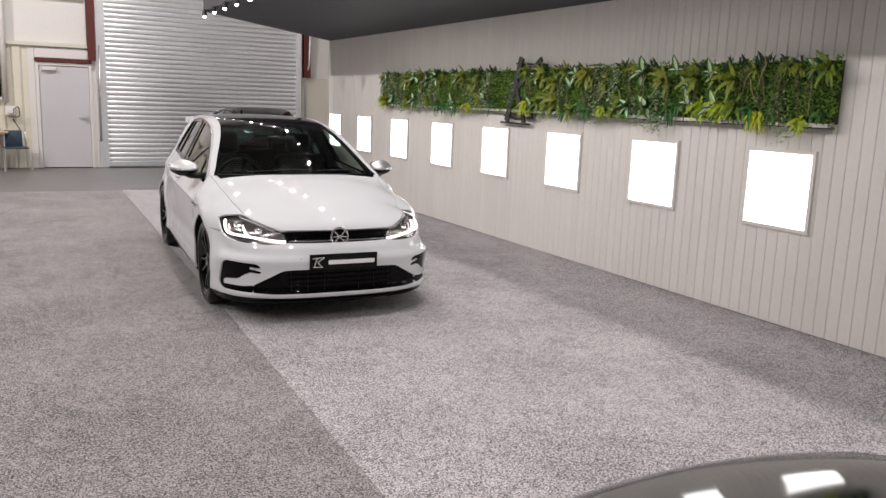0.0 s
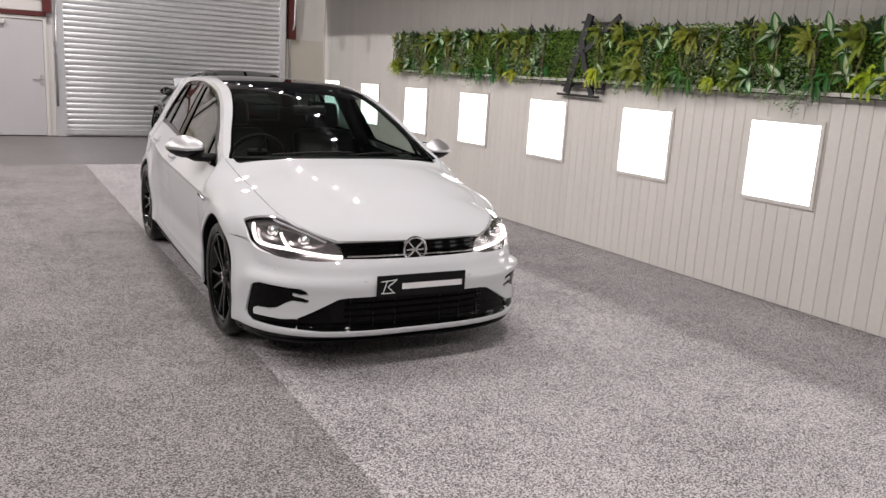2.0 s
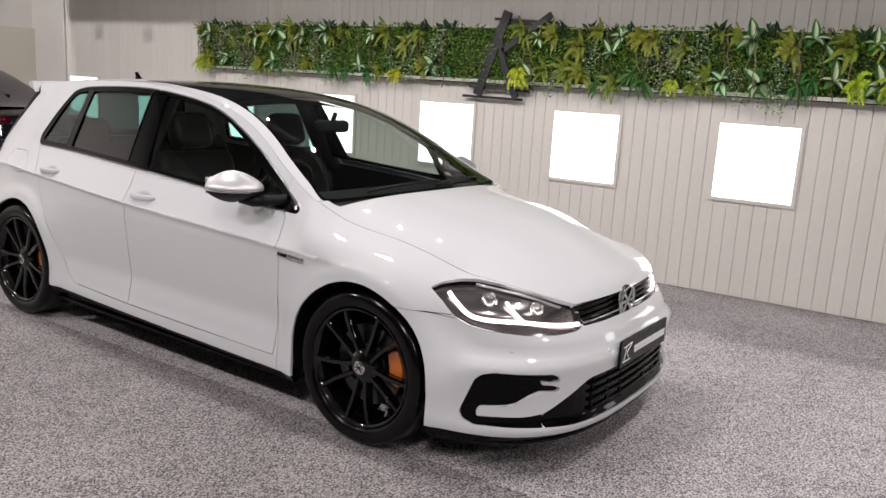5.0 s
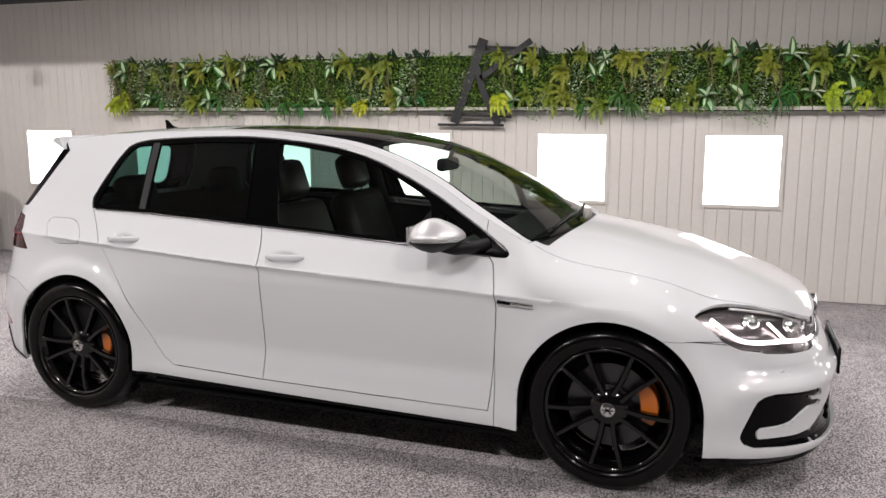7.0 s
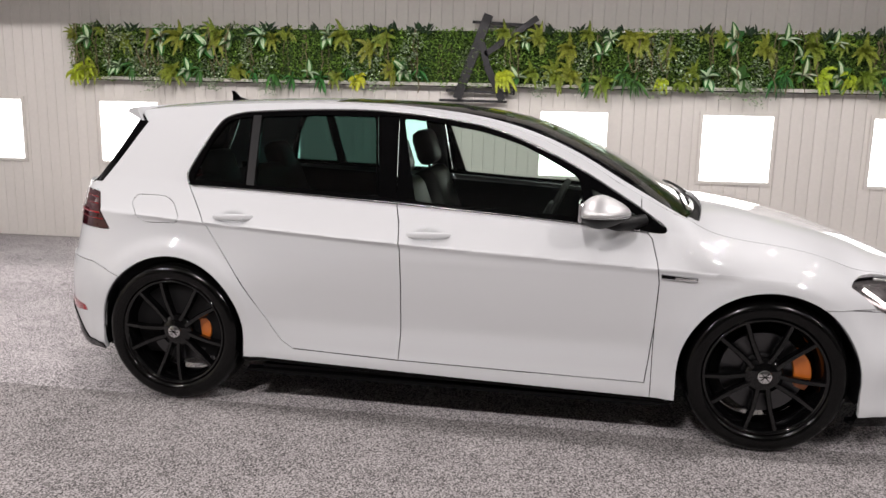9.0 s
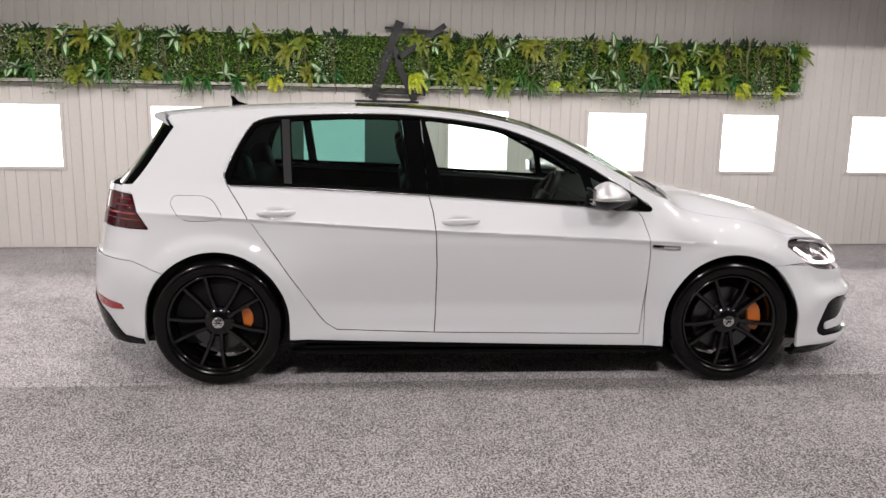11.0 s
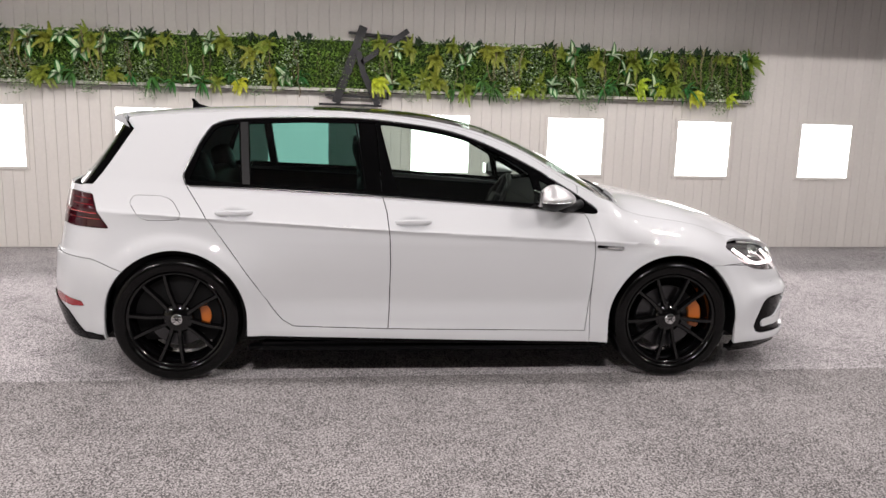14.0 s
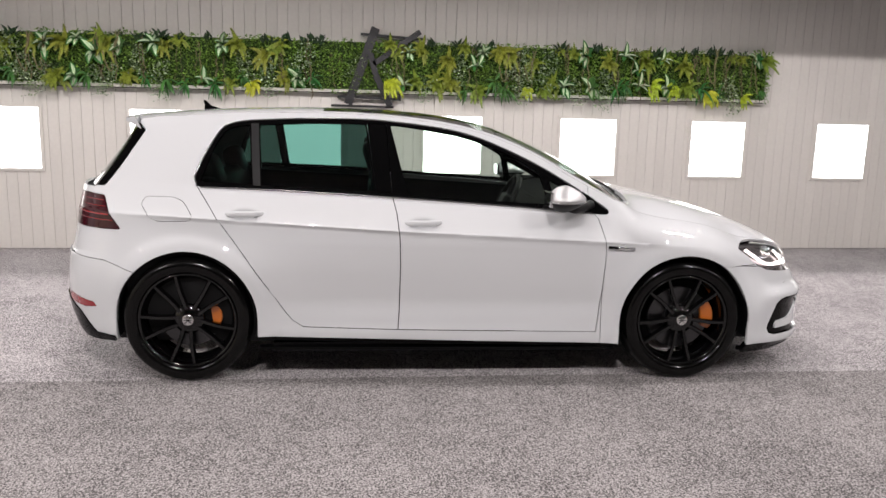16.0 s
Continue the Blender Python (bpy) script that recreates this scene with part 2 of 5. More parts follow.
SIDE = ((0.14, 0.18, 0.205, 0.225, 0.255, 0.30, 0.34, 0.42, 0.56, 0.68), (0.08, 0.05, 0.034, 0.021, 0.019, 0.022, 0.022, 0.016, 0.004, 0.0))
DOORS = ((0.285, 0.30, 0.35, 0.405, 0.44, 0.56, 0.68, 0.74), (0.0, 0.006, 0.012, 0.027, 0.030, 0.024, 0.008, 0.0))
NOSE = ((0.14, 0.18, 0.200, 0.222, 0.234, 0.25, 0.32, 0.40, 0.455, 0.472, 0.492, 0.515, 0.545, 0.57, 0.59, 0.62, 0.66, 0.70, 0.80),
        (0.07, 0.016, -0.002, -0.012, -0.010, 0.008, 0.010, 0.006, -0.004, -0.004, 0.014, 0.030, 0.038, 0.060, 0.080, 0.085, 0.086, 0.09, 0.092))
TAIL = ((0.14, 0.25, 0.35, 0.45, 0.56, 0.635, 0.66, 0.80, 0.96, 1.0, 1.4), (0.10, 0.04, 0.01, -0.015, -0.018, -0.008, 0.03, 0.06, 0.09, 0.10, 0.30))


def inset(a, z, u, nu):
    """How far the skin lies inside the plan outline."""
    fw, rw = max(nu, 0) ** 2, max(-nu, 0) ** 2
    base = (1 - fw - rw) * lower(z + 0.02 * (max(-2.6, min(0, u)) + 1.3), SIDE) + fw * lower(z, NOSE)
    zr = float(np.interp(a, RAIL[:, 0], RAIL[:, 1]))
    hood = float(np.interp(a, RA, RD)) * min(1.2, max(0, (z - zr + 0.20) / 0.20)) ** 3.6
    zc, zb = crease_z(u), belt_z(u)
    h = max(0, z - zb)
    haunch = (0.05 * smooth_step(-1.5, -2.6, u) + 0.025 * smooth_step(-2.55, -2.85, u)) * smooth_step(0.48, 0.92, z)
    top = 0.102 * min(1, max(0, (z - zc) / (zb - zc))) ** 0.92 + 0.50 * h + 0.1 * h * h + (0.003 if z > zc + 0.004 else 0) + haunch
    k = smooth_step(-0.44, -0.24, u)
    d = base + (1 - k) * top + k * (hood + 0.004 * smooth_step(0.3, -0.44, u) * (z > zc))
    d = (1 - rw) * d + rw * max(lower(z, TAIL), 0.6 * top)
    # the bumper's corner stands out below a shelf, the fender's brow lies back above it
    corner, edge = smooth_step(0.14, 0.42, u) * (1 - fw), smooth_step(0.36, 0.56, u)
    d += corner * (0.068 * smooth_step(0.34 + 0.13 * edge, 0.66 - 0.145 * edge, z) - 0.026)
    d += lower(z, DOORS) * smooth_step(-2.35, -2.0, u) * smooth_step(-0.28, -0.58, u)
    # hollow under the shoulder crease
    dip = zc - z
    if dip > 0:
        d += 0.013 * smooth_step(0.0, 0.02, dip) * (1 - smooth_step(0.02, 0.26, dip)) * smooth_step(0.10, -0.25, u) * smooth_step(-2.95, -2.6, u)
    for cu, cz in HANDLES:
        d += 0.016 * math.exp(-(((u - cu) / 0.062) ** 2 + ((z - cz + 0.010) / 0.027) ** 2) ** 2)
    for wu, wz in WHEELS:
        r = math.hypot(u - wu, z - wz)
        d -= 0.014 * (1 - smooth_step(0.395, 0.45, r)) * (1 - fw - rw)
    return d


def skin(a, z, deep=0.0):
    """The point of the car's flank at arc a and height z, deep metres inside it; the right side."""
    u, w = np.interp(a, ARC, PLAN[:, 0]), np.interp(a, ARC, PLAN[:, 1])
    tu, tw = np.interp(a, ARC, TAN[:, 0]), np.interp(a, ARC, TAN[:, 1])
    nu, nw = tw, -tu
    d = inset(a, z, u, nu) + deep
    return Vector((u - nu * d, -max(w - nw * d, 0.0) if a < 1e-6 or a > END - 1e-6 else -(w - nw * d), z))


def inside(p, poly):
    x, y = p
    odd = False
    for (x0, y0), (x1, y1) in zip(poly, poly[1:] + poly[:1]):
        if (y0 > y) != (y1 > y) and x < (x1 - x0) * (y - y0) / (y1 - y0) + x0:
            odd = not odd
    return odd


def cut(bm, poly, closed=True):
    """Cut the flat sheet bm along a polygon's edges."""
    for (x0, y0), (x1, y1) in zip(poly, poly[1:] + (poly[:1] if closed else [])):
        if math.hypot(x1 - x0, y1 - y0) < 1e-6:
            continue
        lo, hi = (min(x0, x1) - 1e-4, min(y0, y1) - 1e-4), (max(x0, x1) + 1e-4, max(y0, y1) + 1e-4)
        faces = []
        for f in bm.faces:
            xs, ys = [v.co.x for v in f.verts], [v.co.y for v in f.verts]
            if max(xs) > lo[0] and min(xs) < hi[0] and max(ys) > lo[1] and min(ys) < hi[1]:
                faces.append(f)
        geom = list({v for f in faces for v in f.verts}) + list({e for f in faces for e in f.edges}) + faces
        bmesh.ops.bisect_plane(bm, geom=geom, dist=2e-4, plane_co=(x0, y0, 0), plane_no=Vector((y0 - y1, x1 - x0, 0)).normalized())


def sheet(xs, ys):
    bm = bmesh.new()
    grid = [[bm.verts.new((x, y, 0)) for y in ys] for x in xs]
    for i in range(len(xs) - 1):
        for j in range(len(ys) - 1):
            bm.faces.new((grid[i][j], grid[i + 1][j], grid[i + 1][j + 1], grid[i][j + 1]))
    return bm


def round_poly(poly, r, n=4):
    """The polygon with its corners rounded."""
    out = []
    for i, p in enumerate(poly):
        a, b, c = np.array(poly[i - 1]), np.array(p), np.array(poly[(i + 1) % len(poly)])
        la, lc = np.linalg.norm(a - b), np.linalg.norm(c - b)
        k = min(r, 0.45 * la, 0.45 * lc)
        p0, p1 = b + (a - b) / la * k, b + (c - b) / lc * k
        for j in range(n + 1):
            t = j / n
            q = (1 - t) ** 2 * p0 + 2 * t * (1 - t) * b + t * t * p1
            out.append((float(q[0]), float(q[1])))
    return out


def side_poly(pts, r=0.0):
    poly = [(at_u(u), z) for u, z in pts]
    return round_poly(poly, r) if r else poly


def carve(bm, regions, drop, place):
    """Cut bm by all the polygons, name each face by the first that holds it, and set the sheet in space. Returns faces by name."""
    for name, poly in drop + regions:
        cut(bm, poly)
    named = {}
    for f in bm.faces:
        c = f.calc_center_median()
        for name, poly in drop + regions:
            if inside((c.x, c.y), poly):
                named.setdefault(name, []).append(f)
                break
        else:
            named.setdefault("rest", []).append(f)
    for v in bm.verts:
        v.co = place(v.co.x, v.co.y)
    bm.normal_update()
    return named


def panel(name, faces, material, parent, gap=0.0018, flange=0.014, deep=0.0, sides=(1,), label="", welt=True):
    """A pressed panel out of some faces of the skin: its rim drawn in by the gap and turned inwards. sides: 1 the right, -1 the left."""
    faces = [f for f in faces if f.is_valid and f.calc_area() > 1e-9]
    index, co, no = {}, [], []
    for f in faces:
        for v in f.verts:
            if v not in index:
                index[v] = len(co)
                co.append(v.co - v.normal * deep)
                no.append(v.normal.copy())
    inner = set(faces)
    rim, pull = [], {}
    for f in faces:
        for lp in f.loops:
            e = lp.edge
            if sum(1 for g in e.link_faces if g in inner) == 1:
                a, b = lp.vert, lp.link_loop_next.vert
                if abs(a.co.y) < 1e-4 and abs(b.co.y) < 1e-4:
                    continue
                rim.append((a, b))
                d = (b.co - a.co).normalized()
                side = ((a.normal + b.normal) / 2).cross(d)
                for v in (a, b):
                    pull[v] = pull.get(v, Vector()) + side
    for v, d in pull.items():
        if d.length > 1e-6:
            co[index[v]] = co[index[v]] + d.normalized() * gap
    polys = [[index[v] for v in f.verts] for f in faces]
    first = len(co)
    if flange and welt:
        low = {}
        for v in pull:
            low[v] = (len(co), len(co) + 1)
            co.append(co[index[v]].copy()), no.append(None)
            co.append(co[index[v]] - v.normal * flange), no.append(None)
        for a, b in rim:
            polys.append([low[b][0], low[a][0], low[a][1], low[b][1]])
    made = []
    both = len(sides) == 2 and name.startswith("=")
    name = name.lstrip("=")
    sets = []
    for s in sides:
        flip = s < 0
        c = [(p.x, p.y * s, p.z) for p in co]
        n = [None if q is None else Vector((q.x, q.y * s, q.z)) for q in no]
        sets.append((c, n, [list(reversed(p)) if flip else p for p in polys]))
    if both:
        k = len(sets[0][0])
        sets = [(sets[0][0] + sets[1][0], sets[0][1] + sets[1][1], sets[0][2] + [[i + k for i in p] for p in sets[1][2]])]
    for c, n, ps in sets:
        me = bpy.data.meshes.new(name)
        me.from_pydata(c, [], ps)
        me.validate()
        me.materials.append(material)
        me.polygons.foreach_set("use_smooth", [True] * len(me.polygons))
        me.update()
        vn = [v.normal.copy() for v in me.vertices]
        for i, q in enumerate(n):
            if q is not None:
                if abs(c[i][1]) < 1e-4:
                    q = Vector((q.x, 0, q.z)).normalized()
                vn[i] = q
        me.normals_split_custom_set_from_vertices([tuple(q) for q in vn])
        ob = new(name, me)
        ob.parent = parent
        made.append(tagged(ob, label))
    return made


def tube(bm, pts, r, n=6):
    """A round strand through the points."""
    pts = [Vector(p) for p in pts]
    rings = []
    for i, p in enumerate(pts):
        d = (pts[min(i + 1, len(pts) - 1)] - pts[max(i - 1, 0)]).normalized()
        q = d.to_track_quat("Z", "Y")
        rings.append([bm.verts.new(p + q @ Vector((r * math.cos(k * math.tau / n), r * math.sin(k * math.tau / n), 0))) for k in range(n)])
    for a, b in zip(rings, rings[1:]):
        for k in range(n):
            bm.faces.new((a[k], a[(k + 1) % n], b[(k + 1) % n], b[k]))
    bm.faces.new(list(reversed(rings[0])))
    bm.faces.new(rings[-1])
    return bm


def lathe(bm, profile, n=48, axis_m=None, closed=False):
    """Turn a profile of (radius, along) round the y axis."""
    rings = []
    for r, y in profile:
        rings.append([bm.verts.new((r * math.cos(k * math.tau / n), y, r * math.sin(k * math.tau / n))) for k in range(n)])
    pairs = list(zip(rings, rings[1:])) + ([(rings[-1], rings[0])] if closed else [])
    for a, b in pairs:
        for k in range(n):
            bm.faces.new((a[k], b[k], b[(k + 1) % n], a[(k + 1) % n]))
    if axis_m:
        bmesh.ops.transform(bm, matrix=axis_m, verts=bm.verts)
    bmesh.ops.recalc_face_normals(bm, faces=bm.faces)
    return bm


def prism(poly, y0, y1):
    """A slab from a polygon of (x, z) between y0 and y1."""
    bm = bmesh.new()
    f = bm.faces.new([bm.verts.new((x, y0, z)) for x, z in poly])
    r = bmesh.ops.extrude_face_region(bm, geom=[f])
    bmesh.ops.translate(bm, vec=(0, y1 - y0, 0), verts=[v for v in r["geom"] if isinstance(v, bmesh.types.BMVert)])
    bmesh.ops.recalc_face_normals(bm, faces=bm.faces)
    return bm


def mirrored(bm):
    """A copy of bm on the other side of the car."""
    other = bm.copy()
    bmesh.ops.transform(other, matrix=Matrix.Diagonal((1, -1, 1, 1)), verts=other.verts)
    bmesh.ops.reverse_faces(other, faces=other.faces)
    return other


def pair(name, bm, material, parent, label="", smooth=False):
    other = mirrored(bm)
    return part(name, bm, material, parent, label, smooth), part(name, other, material, parent, label, smooth)


def glass_mat(name, tint, gloss=1.0):
    m = bpy.data.materials.new(name)
    m.use_nodes = True
    nt = m.node_tree
    nt.nodes.clear()
    out, mix = nt.nodes.new("ShaderNodeOutputMaterial"), nt.nodes.new("ShaderNodeMixShader")
    clear, shine, face = nt.nodes.new("ShaderNodeBsdfTransparent"), nt.nodes.new("ShaderNodeBsdfGlossy"), nt.nodes.new("ShaderNodeLayerWeight")
    power, span = nt.nodes.new("ShaderNodeMath"), nt.nodes.new("ShaderNodeMapRange")
    clear.inputs["Color"].default_value = (*tint, 1)
    shine.inputs["Roughness"].default_value = 0.01
    shine.inputs["Color"].default_value = (gloss, gloss, gloss, 1)
    # gloss rises from 4 % face on to a mirror at a grazing look
    power.operation, power.inputs[1].default_value = "POWER", 4.5
    span.inputs["To Min"].default_value, span.inputs["To Max"].default_value = 0.045, 0.95
    nt.links.new(face.outputs["Facing"], power.inputs[0])
    nt.links.new(power.outputs[0], span.inputs["Value"])
    nt.links.new(span.outputs["Result"], mix.inputs[0])
    nt.links.new(clear.outputs[0], mix.inputs[1])
    nt.links.new(shine.outputs[0], mix.inputs[2])
    nt.links.new(mix.outputs[0], out.inputs["Surface"])
    return m


PAINT = mat("white_car_paint", (0.615, 0.63, 0.645), 0.6, coat=1.0)
GLOSS = mat("gloss_black_plastic", (0.002, 0.002, 0.0022), 0.05)
GLOSS.node_tree.nodes["Principled BSDF"].inputs["Specular IOR Level"].default_value = 0.12
PAINT.node_tree.nodes["Principled BSDF"].inputs["Specular IOR Level"].default_value = 0.1
MATT = mat("dull_black_plastic", (0.004, 0.004, 0.0045), 0.5, grain=0.2, scale=120)
MATT.node_tree.nodes["Principled BSDF"].inputs["Specular IOR Level"].default_value = 0.25
RUBBER = mat("tyre_rubber", (0.002, 0.002, 0.002), 0.17, grain=0.15, scale=80)
RUBBER.node_tree.nodes["Principled BSDF"].inputs["Specular IOR Level"].default_value = 0.24
ALLOY = mat("gloss_black_alloy", (0.002, 0.002, 0.0022), 0.07)
CHROME = mat("chrome_trim", (0.75, 0.75, 0.76), 0.12, 1.0)
SILVER = mat("matt_silver_cap", (0.58, 0.58, 0.585), 0.44, 0.9)
STEEL = mat("brake_disc_steel", (0.08, 0.08, 0.083), 0.3, 1.0, grain=0.1, scale=60)
ORANGE = mat("orange_caliper_paint", (0.50, 0.13, 0.012), 0.3, coat=0.6)
CLEAR = glass_mat("clear_green_glass", (0.76, 0.83, 0.79))
SCREEN = glass_mat("windscreen_glass", (0.67, 0.74, 0.70))
PRIVACY = glass_mat("dark_privacy_glass", (0.195, 0.305, 0.28))
LENS = glass_mat("lamp_cover_glass", (0.93, 0.93, 0.93))
REDLENS = mat("dark_red_lamp_lens", (0.034, 0.0008, 0.004), 0.06, coat=0.2)
REDGLOW = mat("bright_red_reflector", (0.27, 0.008, 0.014), 0.2, coat=1.0)
DRL = mat("running_light", (1.0, 0.88, 0.87), 0.3, emit=5.0)
HOUSING = mat("dark_chrome_housing", (0.27, 0.25, 0.252), 0.2, 0.88)
LEATHER = mat("black_seat_leather", (0.006, 0.006, 0.006), 0.45, grain=0.2, scale=90, bump=0.2)
DASH = mat("soft_black_dashboard", (0.006, 0.006, 0.0065), 0.6, grain=0.15, scale=150, bump=0.2)
for m in (LEATHER, DASH):
    m.node_tree.nodes["Principled BSDF"].inputs["Specular IOR Level"].default_value = 0.2
PLATE = mat("black_plate", (0.003, 0.0035, 0.0035), 0.25)
PLATE.node_tree.nodes["Principled BSDF"].inputs["Specular IOR Level"].default_value = 0.2
STRIP = mat("dark_satin_strip", (0.22, 0.22, 0.225), 0.25, 0.9)
BAR = mat("white_print", (0.75, 0.75, 0.75), 0.5)


def hatchback(at, label, front_wheels=True):
    car = empty("car", at, label, "car")
    U = at_u
    # flank: from the nose round to the tail, from the floor to the roof rail
    seam_m = [(-1.547, 0.286), (-1.541, 0.393), (-1.538, 0.633), (-1.543, 0.779), (-1.559, 0.897), (-1.586, 0.99)]
    seam_r = [(-2.595, 1.02), (-2.582, 0.999), (-2.443, 0.812), (-2.317, 0.646), (-2.209, 0.489), (-2.14, 0.386), (-2.096, 0.333), (-2.039, 0.299)]
    dlo = side_poly([(-0.455, 0.899), (-0.534, 0.902), (-0.967, 0.938), (-1.267, 0.957), (-1.563, 0.974), (-2.126, 0.998), (-2.57, 1.008), (-2.598, 1.02), (-2.606, 1.05), (-2.600, 1.084), (-2.540, 1.22), (-2.489, 1.301), (-2.453, 1.325), (-2.406, 1.339), (-2.313, 1.351), (-2.015, 1.366),
                     (-1.70, 1.366), (-1.498, 1.352), (-1.367, 1.335), (-1.245, 1.316), (-1.154, 1.293), (-1.043, 1.258), (-0.944, 1.214), (-0.85, 1.169), (-0.768, 1.130), (-0.656, 1.066), (-0.534, 0.994), (-0.452, 0.943), (-0.430, 0.924), (-0.424, 0.910), (-0.434, 0.900)])
    door_glass = side_poly([(-0.752, 0.947), (-1.192, 0.967), (-1.500, 0.986), (-1.596, 1.340), (-1.498, 1.330), (-1.367, 1.312), (-1.245, 1.293), (-1.154, 1.270), (-1.042, 1.235), (-0.961, 1.197), (-0.87, 1.151), (-0.798, 1.110)], 0.02)
    vent_glass = side_poly([(-0.486, 0.935), (-0.715, 0.955), (-0.742, 1.068), (-0.69, 1.043)], 0.012)
    rear_glass = side_poly([(-1.675, 1.002), (-2.007, 1.015), (-2.259, 1.022), (-2.290, 1.326), (-2.005, 1.341), (-1.730, 1.342)], 0.015)
    quarter = side_poly([(-2.313, 1.026), (-2.578, 1.034), (-2.521, 1.205), (-2.469, 1.290), (-2.432, 1.312), (-2.344, 1.325)], 0.015)
    pillar = side_poly([(-1.583, 0.996), (-1.668, 1.000), (-1.722, 1.346), (-1.617, 1.346)])
    divider = side_poly([(-2.267, 1.018), (-2.306, 1.020), (-2.336, 1.332), (-2.296, 1.333)])
    head = round_poly([(at_w(0.8445), 0.721), (at_w(0.841), 0.738), (at_w(0.832), 0.748), (at_w(0.815), 0.751), (at_w(0.766), 0.745), (at_w(0.64), 0.719), (at_w(0.52), 0.688), (at_w(0.453), 0.664), (at_w(0.42), 0.640), (at_w(0.403), 0.603), (at_w(0.396), 0.586), (at_w(0.46), 0.576), (at_w(0.576), 0.574), (at_w(0.689), 0.580), (at_w(0.769), 0.590), (at_w(0.808), 0.604), (at_w(0.827), 0.632), (at_w(0.836), 0.676)], 0.008)
    grille = [(-0.01, 0.581), (at_w(0.21), 0.583), (at_w(0.396), 0.586), (at_w(0.403), 0.603), (at_w(0.42), 0.640), (at_w(0.453), 0.664), (at_w(0.44), 0.72), (at_w(0.2), 0.72), (-0.01, 0.72)]
    c_duct = round_poly([(at_w(0.761), 0.452), (at_w(0.607), 0.443), (at_w(0.587), 0.433), (at_w(0.576), 0.414), (at_w(0.61), 0.410), (at_w(0.645), 0.419), (at_w(0.644), 0.404), (at_w(0.608), 0.398), (at_w(0.571), 0.384), (at_w(0.586), 0.372), (at_w(0.645), 0.378), (at_w(0.677), 0.361), (at_w(0.71), 0.332),
                         (at_w(0.736), 0.322), (at_w(0.783), 0.315), (at_w(0.789), 0.300), (at_w(0.787), 0.274), (at_w(0.744), 0.277), (at_w(0.673), 0.278), (at_w(0.626), 0.286), (at_w(0.626), 0.238), (at_w(0.745), 0.242), (at_w(0.793), 0.243), (at_w(0.806), 0.257), (at_w(0.810), 0.281), (at_w(0.808), 0.305), (at_w(0.792), 0.421), (at_w(0.782), 0.441)], 0.008)
    mouth = round_poly([(-0.02, 0.232), (at_w(0.30), 0.232), (at_w(0.50), 0.232), (at_w(0.626), 0.238), (at_w(0.626), 0.286), (at_w(0.59), 0.305), (at_w(0.455), 0.380), (at_w(0.430), 0.394), (at_w(0.38), 0.399), (at_w(0.24), 0.401), (-0.02, 0.402)], 0.012)
    lip_f = [(-0.01, 0.10), (-0.01, 0.196), (U(0.30), 0.200), (U(0.30), 0.10)]
    skirt = side_poly([(-0.30, 0.10), (-0.30, 0.205), (-2.34, 0.250), (-2.34, 0.10)])
    tail_lamp = round_poly([(U(-2.969), 0.795), (U(-3.115), 0.958), (at_wr(0.66), 0.968), (at_wr(0.44), 0.955), (at_wr(0.45), 0.800)], 0.012)
    reflect = round_poly([(U(-3.10), 0.395), (U(-3.116), 0.417), (U(-3.248), 0.440), (at_wr(0.60), 0.438), (at_wr(0.61), 0.405), (U(-3.17), 0.388)], 0.006)
    diffuser = [(U(-2.998), 0.10), (U(-2.998), 0.250), (U(-3.108), 0.256), (U(-3.153), 0.297), (U(-3.201), 0.356), (U(-3.254), 0.394), (at_wr(0.60), 0.415), (at_wr(0.5), 0.42), (END + 0.01, 0.42), (END + 0.01, 0.10)]
    vane = [(U(-2.905), 1.288), (U(-3.14), 1.006), (U(-3.26), 1.003), (U(-3.26), 1.40), (U(-2.985), 1.335)]
    flap = round_poly(side_poly([(-2.794, 0.836), (-2.616, 0.842), (-2.600, 0.866), (-2.650, 0.935), (-2.70, 0.957), (-2.849, 0.958), (-2.870, 0.922)]), 0.045)
    front_door = side_poly([(-0.483, 0.272), (-0.471, 0.369), (-0.457, 0.529), (-0.450, 0.703), (-0.462, 0.789), (-0.484, 0.877), (-0.530, 0.93), (-1.0, 0.948)] + seam_m[::-1])
    rear_door = side_poly([(u - 0.0001, z) for u, z in seam_m] + [(-2.2, 1.005)] + seam_r)
    fender = [(U(-0.457), 0.10), (U(-0.457), 0.529), (U(-0.450), 0.703), (U(-0.462), 0.789), (U(-0.484), 0.877), (U(-0.53), 0.93), (U(-0.53), 1.06), (U(0.0), 1.06), (at_w(0.42), 0.80), (at_w(0.42), 0.63), (at_w(0.76), 0.60), (at_w(0.829), 0.634), (U(0.30), 0.634), (U(0.0), 0.638), (U(0.0), 0.10)]
    bumper_f = [(-0.01, 0.10), (-0.01, 0.80), (at_w(0.42), 0.80), (at_w(0.42), 0.6), (at_w(0.829), 0.625), (U(0.30), 0.634), (U(0.0), 0.638), (U(0.0), 0.10)]
    bumper_r = [(U(-2.63), 0.10), (U(-2.63), 0.50), (U(-2.93), 0.60), (U(-3.05), 0.64), (at_wr(0.66), 0.652), (END + 0.01, 0.652), (END + 0.01, 0.10)]
    tailgate = [(at_wr(0.66), 0.655), (at_wr(0.64), 1.1), (END + 0.01, 1.1), (END + 0.01, 0.655)]
    rail = [tuple(p) for p in RAIL]
    above = rail + [(U(-3.205), 1.0), (END + 0.01, 1.0), (END + 0.01, 1.6), (-0.01, 1.6)]
